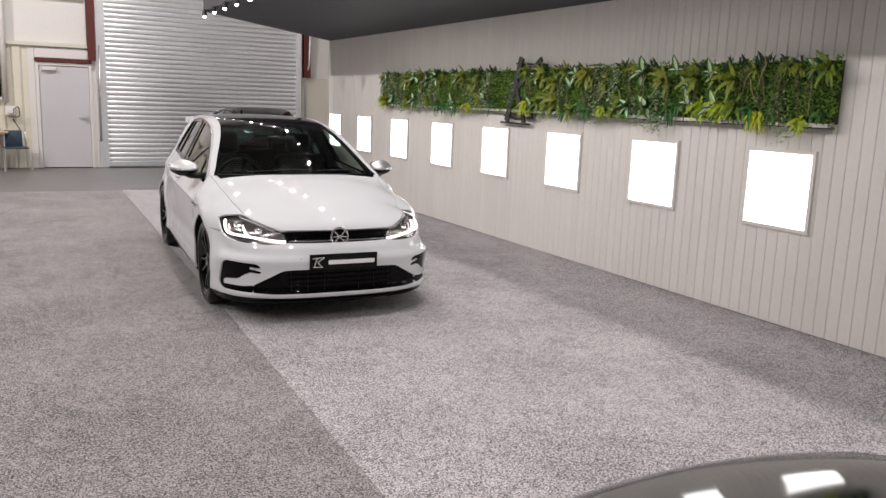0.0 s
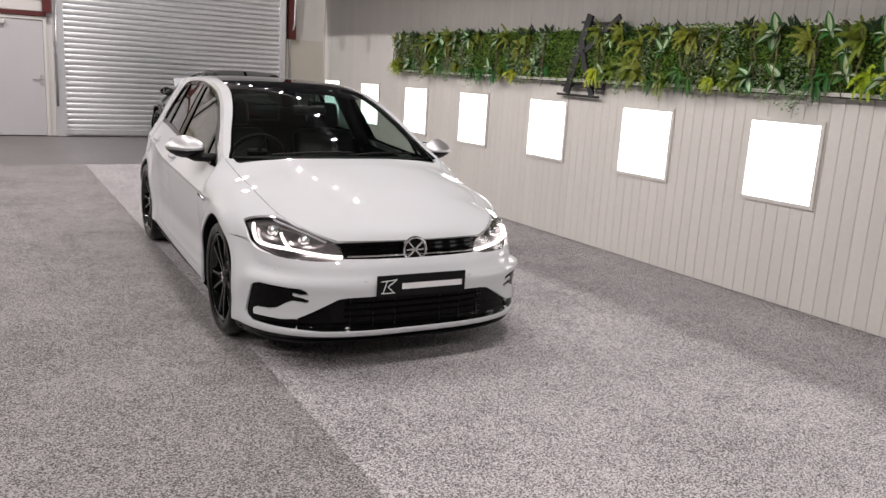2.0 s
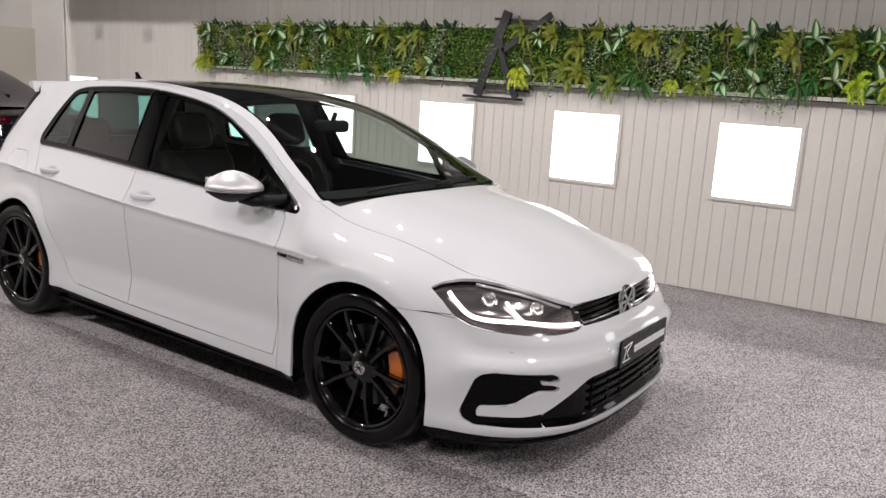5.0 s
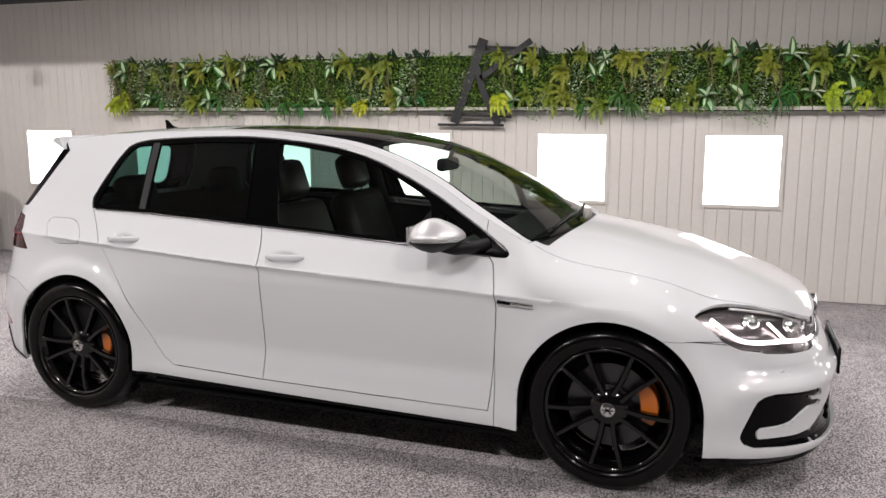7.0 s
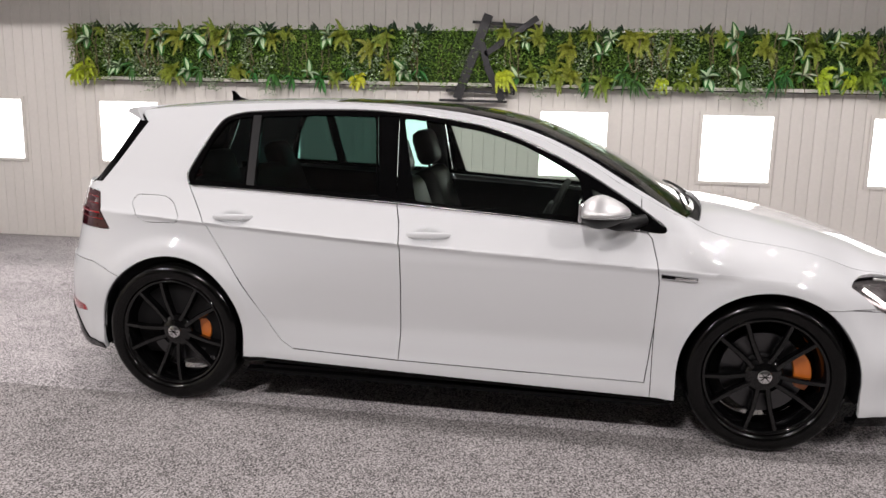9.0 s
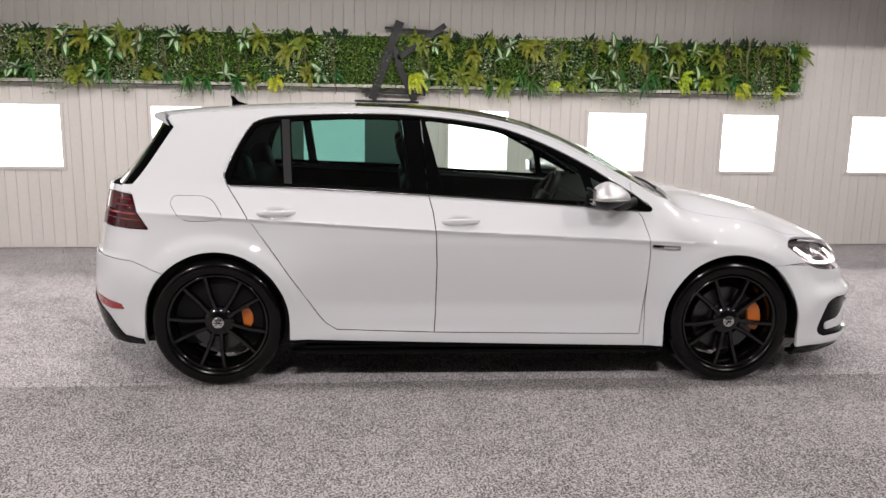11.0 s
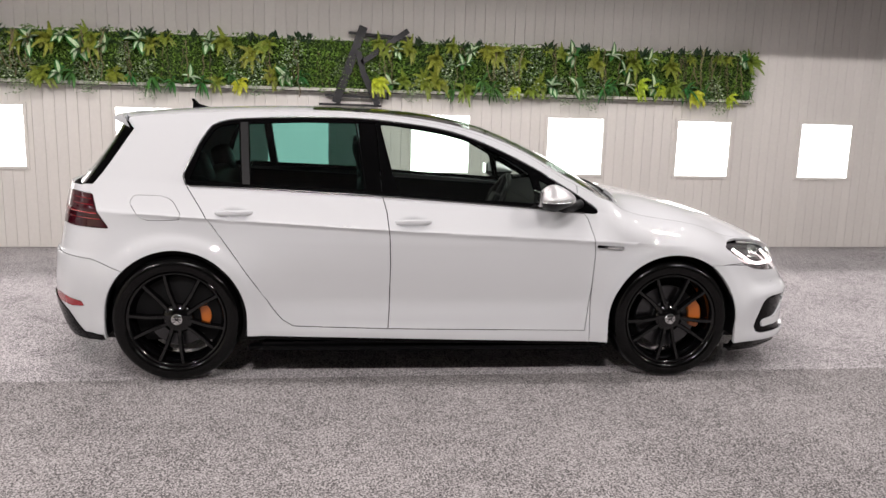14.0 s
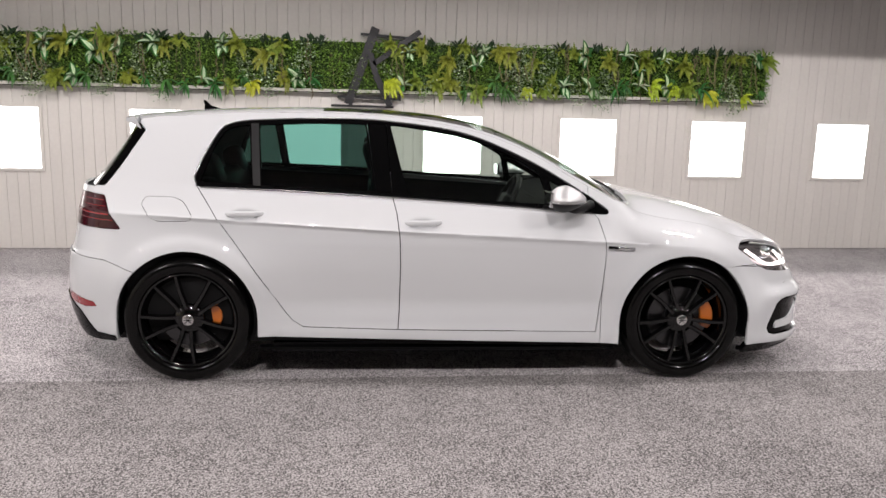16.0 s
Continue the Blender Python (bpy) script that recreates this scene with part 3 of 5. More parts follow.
    arches = [("hole", [(U(wu) + 0.357 * math.cos(k * math.tau / 64), wz + 0.357 * math.sin(k * math.tau / 64)) for k in range(64)]) for wu, wz in WHEELS]
    under = [("hole", side_poly([(wu + 0.357, 0.335), (wu + 0.357, 0.05), (wu - 0.357, 0.05), (wu - 0.357, 0.335)])) for wu, wz in WHEELS]
    low_tail = [("hole", [(U(-2.93), 0.10), (U(-2.93), 0.226), (U(-3.10), 0.214), (U(-3.20), 0.224), (at_wr(0.61), 0.33), (at_wr(0.5), 0.34), (END + 0.01, 0.30), (END + 0.01, 0.10)]),
                ("hole", side_poly([(-0.30, 0.10), (-0.30, 0.183), (-2.34, 0.228), (-2.34, 0.10)]))]
    drop = [("hole", above)] + arches + under + low_tail
    xs = sorted(set(np.round(np.concatenate([np.linspace(0, at_u(0.05), 44), np.linspace(at_u(0.05), at_u(-2.75), 100), np.linspace(at_u(-2.75), END, 36)] + [at_u(cu) + np.linspace(-0.085, 0.085, 13) for cu, cz in HANDLES]), 5)))
    zs = np.concatenate([np.linspace(0.14, 0.33, 12), np.linspace(0.35, 0.62, 14), np.linspace(0.635, 0.80, 12), np.linspace(0.808, 0.935, 19), np.linspace(0.945, 1.42, 36)])
    bm = sheet(xs, zs)
    cut(bm, [(U(u), crease_z(u)) for u in np.linspace(0.2, -2.8, 12)], False)
    cut(bm, [(U(u), crease_z(u) + 0.007) for u in np.linspace(0.2, -2.8, 12)], False)
    regions = [("door_glass", door_glass), ("vent_glass", vent_glass), ("rear_glass", rear_glass), ("quarter_glass", quarter), ("pillar", pillar), ("divider", divider), ("trim", dlo),
               ("headlight", head), ("grille", grille), ("duct", c_duct), ("mouth", mouth), ("lip", lip_f), ("skirt", skirt), ("tail_lamp", tail_lamp), ("reflector", reflect), ("diffuser", diffuser), ("flap", flap), ("vane", vane),
               ("front_door", front_door), ("rear_door", rear_door), ("fender", fender), ("bumper_f", bumper_f), ("bumper_r", bumper_r), ("tailgate", tailgate)]
    g = carve(bm, regions, drop, skin)
    if sum(f.normal.dot(Vector((0, -1, 0))) for f in bm.faces) < 0:
        for f in bm.faces:
            f.normal_flip()
    bm.normal_update()
    S = (1, -1)
    panel("rear_quarter_panel", g["rest"], PAINT, car, sides=S)
    panel("front_fender", g["fender"], PAINT, car, sides=S)
    panel("front_door", g["front_door"], PAINT, car, gap=0.0025, sides=S)
    panel("rear_door", g["rear_door"], PAINT, car, gap=0.0025, sides=S)
    panel("=front_bumper", g["bumper_f"], PAINT, car, sides=S, flange=0.02)
    panel("=rear_bumper", g["bumper_r"], PAINT, car, sides=S, flange=0.02)
    panel("=tailgate", g["tailgate"], PAINT, car, sides=S)
    panel("fuel_flap", g["flap"], PAINT, car, sides=(1,), gap=0.0012)
    panel("fuel_flap_blank", g["flap"], PAINT, car, sides=(-1,), gap=0.0, flange=0)
    panel("window_trim", g["trim"], GLOSS, car, gap=0.0, flange=0.01, sides=S, deep=-0.002, label="gloss black window surround")
    panel("door_pillar", g["pillar"], GLOSS, car, gap=0.003, sides=S, deep=0.002, label="gloss black door pillar")
    panel("window_divider", g["divider"], MATT, car, gap=0.0, sides=S, deep=-0.002, label="grey window divider bar")
    for n in ("door_glass", "vent_glass"):
        panel("front_window" if n == "door_glass" else "vent_window", g[n], CLEAR, car, gap=0.0, flange=0, sides=S, deep=0.006, label="clear green-tinted glass")
    for n in ("rear_glass", "quarter_glass"):
        panel("rear_window" if n == "rear_glass" else "quarter_window", g[n], PRIVACY, car, gap=0.0, flange=0, sides=S, deep=0.006, label="dark privacy glass")
    panel("=front_lip", g["lip"], GLOSS, car, gap=0.0, flange=0.03, sides=S, deep=0.004, label="gloss black splitter")
    panel("side_skirt", g["skirt"], GLOSS, car, gap=0.0, flange=0.05, sides=S, deep=0.004, label="gloss black side skirt")
    panel("=diffuser", g["diffuser"], GLOSS, car, gap=0.0, flange=0.03, sides=S, deep=-0.006, label="gloss black rear diffuser")
    panel("rear_vane", g["vane"], GLOSS, car, gap=0.001, flange=0.01, sides=S, label="gloss black vane beside the rear screen")
    panel("tail_lamp", g["tail_lamp"], REDLENS, car, gap=0.002, sides=S, deep=-0.003, label="dark red tail lamp")
    for s in S:
        for z0, r, m in ((0.866, 0.0045, REDGLOW), (0.838, 0.002, REDGLOW), (0.905, 0.002, REDGLOW), (0.934, 0.002, REDGLOW)):
            row = [skin(a, z0 + 0.002 * k, -0.004) for k, a in enumerate(np.linspace(U(-3.045 - 0.9 * (z0 - 0.866)), at_wr(0.50), 8))]
            part("tail_lamp_strip", tube(bmesh.new(), [Vector((p.x, p.y * s, p.z)) for p in row], r, 6), m, car, "bright red lamp strip", True)
    panel("reflector", g["reflector"], REDGLOW, car, gap=0.0, flange=0.006, sides=S, deep=-0.002, label="red rear reflector")
    panel("=grille", g["grille"], GLOSS, car, gap=0.0, flange=0, sides=S, deep=0.022, label="gloss black upper grille")
    panel("air_duct", g["duct"], GLOSS, car, gap=0.0, flange=0, sides=S, deep=0.010, label="gloss black side intake")
    panel("=lower_grille", g["mouth"], GLOSS, car, gap=0.0, flange=0, sides=S, deep=0.016, label="black lower air intake")
    # lamps
    for s, covers in zip(S, [panel("headlight", g["headlight"], HOUSING, car, gap=0.0, flange=0, deep=0.03, sides=(k,), label="headlight with lit running strip") for k in S]):
        lamp_ob = covers[0]
        panel("lamp_cover", g["headlight"], LENS, lamp_ob, gap=0.0015, flange=0, sides=(s,))

        def flip(b):
            return b if s > 0 else mirrored(b)
        strip = spline([(at_w(0.836), 0.706), (at_w(0.826), 0.672), (at_w(0.812), 0.640), (at_w(0.79), 0.628), (at_w(0.75), 0.625), (at_w(0.69), 0.621), (at_w(0.60), 0.608), (at_w(0.50), 0.596), (at_w(0.41), 0.590)], 6)
        part("running_light", flip(tube(bmesh.new(), [skin(a, z, 0.014) for a, z in strip], 0.0080)), DRL, lamp_ob, "lit white running light", True)
        strip = spline([(at_w(0.745), 0.690), (at_w(0.719), 0.654), (at_w(0.689), 0.621)], 6)
        part("running_light", flip(tube(bmesh.new(), [skin(a, z, 0.016) for a, z in strip], 0.006)), DRL, lamp_ob, "lit white running light", True)
        for w, z, r in ((0.785, 0.690, 0.030), (0.63, 0.662, 0.026)):
            c, n = skin(at_w(w), z, 0.024), (skin(at_w(w), z) - skin(at_w(w), z, 0.05)).normalized()
            b = bmesh.new()
            rod(b, c - n * 0.03, c, r, n=24)
            bmesh.ops.create_uvsphere(b, u_segments=20, v_segments=10, radius=r * 0.86, matrix=Matrix.Translation(c - n * 0.004))
            part("projector", flip(b), CHROME, lamp_ob, "chromed lamp projector", True)
        b = bmesh.new()
        box_pts = spline([(at_w(0.815), 0.733), (at_w(0.72), 0.716), (at_w(0.60), 0.688), (at_w(0.50), 0.660)], 4)
        tube(b, [skin(a, z, 0.03) for a, z in box_pts], 0.006)
        part("bezel", flip(b), SILVER, lamp_ob, "silver inner bezel", True)
    # grille bars, badge, plate
    def bar(name, pts, r, m, deep, label="", both=True, squash=None):
        row = [skin(at_w(w), z, deep) for w, z in pts]
        if both:
            row = [Vector((p.x, -p.y, p.z)) for p in row[:0:-1]] + row
        return part(name, tube(bmesh.new(), row, r), m, car, label, True)
    bar("grille_bar", [(w, 0.594) for w in np.linspace(0, 0.385, 9)], 0.005, CHROME, 0.006, "thin chrome grille strip")
    for z in (0.612, 0.634, 0.654):
        bar("grille_bar", [(w, z) for w in np.linspace(0, 0.40, 9)], 0.0045, GLOSS, 0.012)
    for z in (0.262, 0.296, 0.330, 0.364):
        bar("grille_slat", [(w, z) for w in np.linspace(0, 0.40, 9)], 0.006, GLOSS, 0.010)
    bar("grille_slat", [(w, 0.395) for w in np.linspace(0, 0.40, 9)], 0.006, GLOSS, 0.010)
    for w in (-0.37, -0.25, -0.13, 0.13, 0.25, 0.37):
        p = [skin(at_w(abs(w)), z, 0.014) for z in (0.245, 0.31, 0.39)]
        part("grille_web", tube(bmesh.new(), [Vector((q.x, -w, q.z)) for q in p], 0.004, 4), MATT, car)
    bx = skin(0.0, 0.620).x - 0.008
    badge = part("badge", lathe(bmesh.new(), [(0.0001, 0.0), (0.060, 0.0), (0.060, 0.012), (0.0001, 0.014)], 32, pose(bx, 0, 0.620, 0, 0, -90)), GLOSS, car, "round chromed nose badge")
    part("badge_ring", lathe(bmesh.new(), [(0.058, 0.004), (0.058, 0.02), (0.066, 0.023), (0.070, 0.016), (0.070, 0.0)], 40, pose(bx, 0, 0.620, 0, 0, -90)), CHROME, badge, "chrome ring", True)
    b = bmesh.new()
    for y0, z0, y1, z1 in ((-0.040, 0.040, 0.040, -0.040), (0.040, 0.040, -0.040, -0.040), (-0.052, 0.0, 0.052, 0.0)):
        rod(b, (bx + 0.016, y0, 0.620 + z0), (bx + 0.016, y1, 0.620 + z1), 0.006, n=6)
    part("badge_bars", b, CHROME, badge, "chrome bars")
    plate = part("plate", boxed(0.866, 0.878, -0.248, 0.262, 0.400, 0.513, bevel=0.003), PLATE, car, "black display plate with white bars")
    b = bmesh.new()
    box(b, 0.878, 0.880, -0.11, 0.24, 0.438, 0.468)
    part("printed_bar", b, BAR, plate, "white printed bar")
    b = bmesh.new()
    for y0, z0, y1, z1 in ((-0.215, 0.425, -0.195, 0.485), (-0.19, 0.455, -0.14, 0.49), (-0.19, 0.455, -0.155, 0.42), (-0.225, 0.483, -0.14, 0.49), (-0.225, 0.422, -0.15, 0.421)):
        rod(b, (0.879, y0, z0), (0.879, y1, z1), 0.0022, n=5)
    part("printed_mark", b, BAR, plate, "white line mark")
    for s in S:
        for w, z in ((0.30, 0.480), (0.727, 0.514)):
            p = skin(at_w(w), z, -0.001)
            q = skin(at_w(w), z, 0.02)
            b = rod(bmesh.new(), (q.x, q.y * s, q.z), (p.x, p.y * s, p.z), 0.010, n=16)
            part("parking_sensor", b, PAINT, car)
    # blade in the duct's mouth
    for s in S:
        for pts, r in ((((0.60, 0.421), (0.66, 0.432), (0.76, 0.440)), 0.005),):
            row = [skin(at_w(w), z, 0.012) for w, z in spline(pts, 4)]
            part("duct_fin", tube(bmesh.new(), [Vector((p.x, p.y * s, p.z)) for p in row], r), GLOSS, car, "", True)
    # splitter under the bumper and blades under the sills
    def ledge(name, arcs, at_z, out, z0, z1, label, whole):
        rows = []
        for a in arcs:
            p, q = skin(a, at_z, -out), skin(a, at_z, 0.06)
            rows.append([(p.x, p.y, z0 + 0.004), (p.x, p.y, z1), (q.x, q.y, z1 + 0.008), (q.x, q.y, z0)])
        for s in S:
            b = bmesh.new()
            vs = [[b.verts.new((x, y * s, z)) for x, y, z in r] for r in rows]
            for p, q in zip(vs, vs[1:]):
                for k in range(4):
                    b.faces.new((p[k], p[(k + 1) % 4], q[(k + 1) % 4], q[k]))
            b.faces.new(vs[0]), b.faces.new(vs[-1][::-1])
            bmesh.ops.recalc_face_normals(b, faces=b.faces)
            part(name, b, GLOSS, car, label)
    ledge("splitter_blade", np.linspace(0.0, U(0.335), 40), 0.205, -0.030, 0.158, 0.172, "gloss black splitter blade", True)
    ledge("sill_blade", np.linspace(U(-0.37), U(-2.27), 24), 0.24, -0.030, 0.166, 0.182, "gloss black sill blade", True)
    # top: bonnet, cabin, tail window
    def rail_at(a, z=None):
        return skin(a, float(np.interp(a, RAIL[:, 0], RAIL[:, 1])) if z is None else z)
    def top_patch(rows, power, n):
        """rows: the middle's u, z and the rim's point. Returns the length along the middle and a placing function."""
        c = spline([(u, z) for u, z, p in rows], n)
        if isinstance(rows[0][2], float):
            r = np.array([tuple(rail_at(float(a))) for (a,) in spline([(p,) for u, z, p in rows], n)])
        else:
            r = spline([tuple(p) for u, z, p in rows], n)
        s = np.concatenate([[0], np.cumsum(np.linalg.norm(np.diff(c, axis=0), axis=1))])

        def place(x, y):
            cu, cz = np.interp(x, s, c[:, 0]), np.interp(x, s, c[:, 1])
            ru, rw, rz = (np.interp(x, s, r[:, i]) for i in range(3))
            e = y / 0.8
            return Vector((cu + (ru - cu) * e * e, rw * e, cz + (rz - cz) * e ** power))
        return float(s[-1]), place, (lambda u: float(np.interp(-u, -c[:, 0], s)))
    hood_rows = [(0.776, 0.670, at_w(0.44)), (0.745, 0.708, at_w(0.56)), (0.63, 0.764, at_w(0.75)), (0.33, 0.868, U(0.36)), (0.02, 0.938, U(0.05)), (-0.15, 0.966, U(-0.20)), (-0.21, 0.974, U(-0.27)), (-0.262, 0.980, U(-0.345))]
    length, place, s_of = top_patch(hood_rows, 3.2, 8)
    bm2 = sheet(np.linspace(0, length, 46), np.linspace(0, 0.8, 34))
    for f in bm2.faces:
        f.normal_flip()
    gh = carve(bm2, [("cowl", [(length - 0.035, -0.01), (length - 0.035, 0.74), (length - 0.02, 0.75), (length + 0.01, 0.75), (length + 0.01, -0.01)])], [], place)
    fix_up(bm2)
    panel("=bonnet", gh["rest"], PAINT, car, gap=0.0018, flange=0.02, sides=S)
    panel("=scuttle", gh["cowl"], MATT, car, gap=0.0, flange=0, deep=0.02, sides=S, label="black scuttle panel")
    cab_rows = [(-0.25, 0.962, U(-0.350)), (-0.60, 1.164, U(-0.60)), (-0.95, 1.314, U(-0.94)), (-1.20, 1.374, U(-1.15)), (-1.5, 1.408, U(-1.5)), (-2.0, 1.420, U(-2.0)),
                (-2.5, 1.404, U(-2.45)), (-2.85, 1.378, U(-2.78)), (-3.015, 1.358, U(-2.955))]
    length, place, s_of = top_patch(cab_rows, 2.7, 8)
    hd, rf = s_of(-1.17), s_of(-1.96)
    screen = round_poly([(0.015, -0.2), (0.015, 0.752), (0.15, 0.735), (hd, 0.690), (hd, -0.2)], 0.045)
    band = round_poly([(-0.01, -0.3), (-0.01, 0.775), (0.15, 0.752), (hd, 0.708), (rf, 0.70), (rf, -0.3)], 0.03)
    bm3 = sheet(np.linspace(0, length, 80), np.linspace(0, 0.8, 34))
    for f in bm3.faces:
        f.normal_flip()
    gc = carve(bm3, [("screen", screen), ("band", band)], [], place)
    fix_up(bm3)
    panel("=roof", gc["rest"], PAINT, car, gap=0.001, flange=0.012, sides=S)
    panel("=windscreen", gc["screen"], SCREEN, car, gap=0.0, flange=0, sides=S, deep=0.003, label="tinted windscreen glass")
    panel("=roof_panel", gc["band"], GLOSS, car, gap=0.0, flange=0, deep=0.002, sides=S, label="gloss black panoramic roof panel")
    for e0, e1 in ((-0.62, 0.10), (0.05, 0.70)):
        row = []
        for k in range(9):
            t = k / 8
            e = e0 + (e1 - e0) * t
            p = place(0.035 + 0.05 * t * (1.6 - t), 0.8 * abs(e))
            row.append(Vector((p.x + 0.006, abs(p.y) * (1 if e > 0 else -1), p.z + 0.011)))
        part("wiper", tube(bmesh.new(), row, 0.007), MATT, car, "black wiper arm", True)
    rear_rows = [(-3.01, 1.338, rail_at(U(-2.955), 1.333)), (-3.10, 1.21, rail_at(U(-3.03), 1.21)), (-3.20, 1.08, rail_at(U(-3.135), 1.08)), (-3.26, 1.0, rail_at(U(-3.205), 1.0))]
    length, place, s_of = top_patch(rear_rows, 2.4, 6)
    bm4 = sheet(np.linspace(0, length, 16), np.linspace(0, 0.8, 20))
    for f in bm4.faces:
        f.normal_flip()
    gr = carve(bm4, [("glass", round_poly([(0.06, -0.3), (0.06, 0.60), (length - 0.05, 0.64), (length - 0.05, -0.3)], 0.05))], [], place)
    fix_up(bm4)
    panel("=rear_glass", gr["glass"], PRIVACY, car, gap=0.0, flange=0, sides=S, deep=0.004, label="dark tinted rear screen glass")
    panel("=rear_screen_frame", gr["rest"], GLOSS, car, gap=0.0, flange=0.01, sides=S, label="black rear screen frame")
    # spoiler: a thin blade past the roof's end
    b = bmesh.new()
    rows = []
    for k in range(-8, 9):
        e = k / 8
        w = 0.555 * e
        u0, z0 = -2.945 - 0.065 * (1 - e * e), 1.364 - 0.008 * e * e
        rows.append([b.verts.new(p) for p in ((u0 + 0.02, w, z0 + 0.002), (u0 - 0.022, w * 0.99, z0 - 0.006), (u0 - 0.026, w * 0.99, z0 - 0.022), (u0 + 0.05, w, z0 - 0.062))])
    for p, q in zip(rows, rows[1:]):
        for i in range(4):
            b.faces.new((p[i], p[(i + 1) % 4], q[(i + 1) % 4], q[i]))
    b.faces.new(rows[0]), b.faces.new(rows[-1][::-1])
    bmesh.ops.recalc_face_normals(b, faces=b.faces)
    part("roof_spoiler", b, PAINT, car)
    for f in ("fin",):
        b = prism([(-2.56, 1.392), (-2.68, 1.388), (-2.676, 1.42), (-2.686, 1.446), (-2.672, 1.446), (-2.64, 1.414)], -0.012, 0.012)
        bmesh.ops.bevel(b, geom=b.edges[:], offset=0.004, segments=2, affect="EDGES")
        part("aerial_fin", b, GLOSS, car, "black roof aerial fin")
    # inside
    for s in S:
        b = bmesh.new()
        cols = [[b.verts.new((p.x, p.y * s, p.z)) for p in [skin(U(u), z, 0.07) for z in (0.2, 0.4, 0.6, 0.8, belt_z(u) - 0.022)]] for u in np.linspace(-0.35, -2.95, 30)]
        for p, q in zip(cols, cols[1:]):
            for i in range(4):
                b.faces.new((p[i], q[i], q[i + 1], p[i + 1]))
        part("door_lining", b, DASH, car, "black inner lining", True)
    for s in S:
        row = [skin(U(u), z - 0.004, 0.055) for u, z in [(-0.45, 0.96), (-0.62, 1.075), (-0.76, 1.158), (-0.94, 1.24), (-1.15, 1.31), (-1.4, 1.352), (-1.7, 1.378), (-2.1, 1.382), (-2.45, 1.365)]]
        part("pillar_lining", tube(bmesh.new(), [Vector((p.x, p.y * s, p.z)) for p in row], 0.017, 8), DASH, car, "dark pillar lining", True)
        row = [skin(U(u), z, 0.075) for u, z in ((-1.64, 0.9), (-1.65, 1.1), (-1.67, 1.36))]
        part("pillar_lining", tube(bmesh.new(), [Vector((p.x, p.y * s, p.z)) for p in row], 0.05, 8), DASH, car, "dark pillar lining", True)
    b = bmesh.new()
    ceiling_rows = [[b.verts.new((u, w, z - 0.03 - 0.05 * (w / 0.6) ** 2)) for w in np.linspace(-0.49, 0.49, 9)] for u, z in ((-1.2, 1.36), (-1.5, 1.392), (-2.0, 1.404), (-2.5, 1.388), (-2.9, 1.355))]
    for p, q in zip(ceiling_rows, ceiling_rows[1:]):
        for i in range(8):
            b.faces.new((p[i], p[i + 1], q[i + 1], q[i]))
    part("headlining", b, DASH, car, "dark headlining", True)
    part("floor_pan", boxed(-3.1, 0.50, -0.60, 0.60, 0.17, 0.24), MATT, car)
    # low tray, added to block light and deepen the shadow under the car
    part("under_tray", boxed(-2.2, -0.42, -0.79, 0.79, 0.155, 0.20), MATT, car)
    part("bulkhead", boxed(-0.36, 0.70, -0.48, 0.48, 0.24, 0.60), MATT, car)
    part("boot_tub", boxed(-3.12, -2.45, -0.62, 0.62, 0.24, 0.86), MATT, car)
    b = bmesh.new()
    dash = [(-0.36, 0.55), (-0.36, 0.955), (-0.55, 0.955), (-0.72, 0.925), (-0.80, 0.86), (-0.78, 0.70), (-0.60, 0.55)]
    b = prism(dash, -0.66, 0.66)
    bmesh.ops.bevel(b, geom=b.edges[:], offset=0.015, segments=2, affect="EDGES")
    part("dashboard", b, DASH, car, "soft black dashboard")
    wheel_m = pose(-0.93, -0.37, 0.90, 0, -64, 0)
    b = bmesh.new()
    ring = [wheel_m @ Vector((0.178 * math.cos(k * math.tau / 36), 0.178 * math.sin(k * math.tau / 36), 0)) for k in range(37)]
    tube(b, ring, 0.014, 8)
    sw = part("steering_wheel", b, LEATHER, car, "black leather steering wheel", True)
    b = bmesh.new()
    box(b, -0.06, 0.06, -0.07, 0.07, -0.02, 0.03, bevel=0.015, m=wheel_m)
    for x, y in ((0.17, 0.03), (-0.02, 0.17), (-0.02, -0.17)):
        rod(b, wheel_m @ Vector((0, 0, 0.0)), wheel_m @ Vector((x, y, 0)), 0.014, n=8)
    part("wheel_hub", b, MATT, sw)

    def seat(x, y, wide, head_y, low=0.0):
        b = boxed(x - 0.10, x + 0.42, y - wide / 2, y + wide / 2, 0.36, 0.54, bevel=0.05)
        st = part("seat", b, LEATHER, car, "black leather seat", True)
        b = bmesh.new()
        box(b, -0.075, 0.075, -wide / 2, wide / 2, 0.0, 0.66, bevel=0.06, m=pose(x - 0.12, y, 0.42, 0, -20, 0))
        part("backrest", b, LEATHER, st, "", True)
        for hy in head_y:
            b = bmesh.new()
            box(b, -0.05, 0.06, -0.125, 0.125, 0.70 - low, 0.90 - low, bevel=0.045, m=pose(x - 0.12, y + hy, 0.42, 0, -18, 0))
            rod(b, pose(x - 0.12, y + hy, 0.42, 0, -18, 0) @ Vector((0, -0.06, 0.6)), pose(x - 0.12, y + hy, 0.42, 0, -18, 0) @ Vector((0, -0.06, 0.75)), 0.007)
            rod(b, pose(x - 0.12, y + hy, 0.42, 0, -18, 0) @ Vector((0, 0.06, 0.6)), pose(x - 0.12, y + hy, 0.42, 0, -18, 0) @ Vector((0, 0.06, 0.75)), 0.007)
            part("headrest", b, LEATHER, st, "", True)
    seat(-1.32, -0.36, 0.50, (0,), 0.03)
    seat(-1.32, 0.36, 0.50, (0,), 0.03)
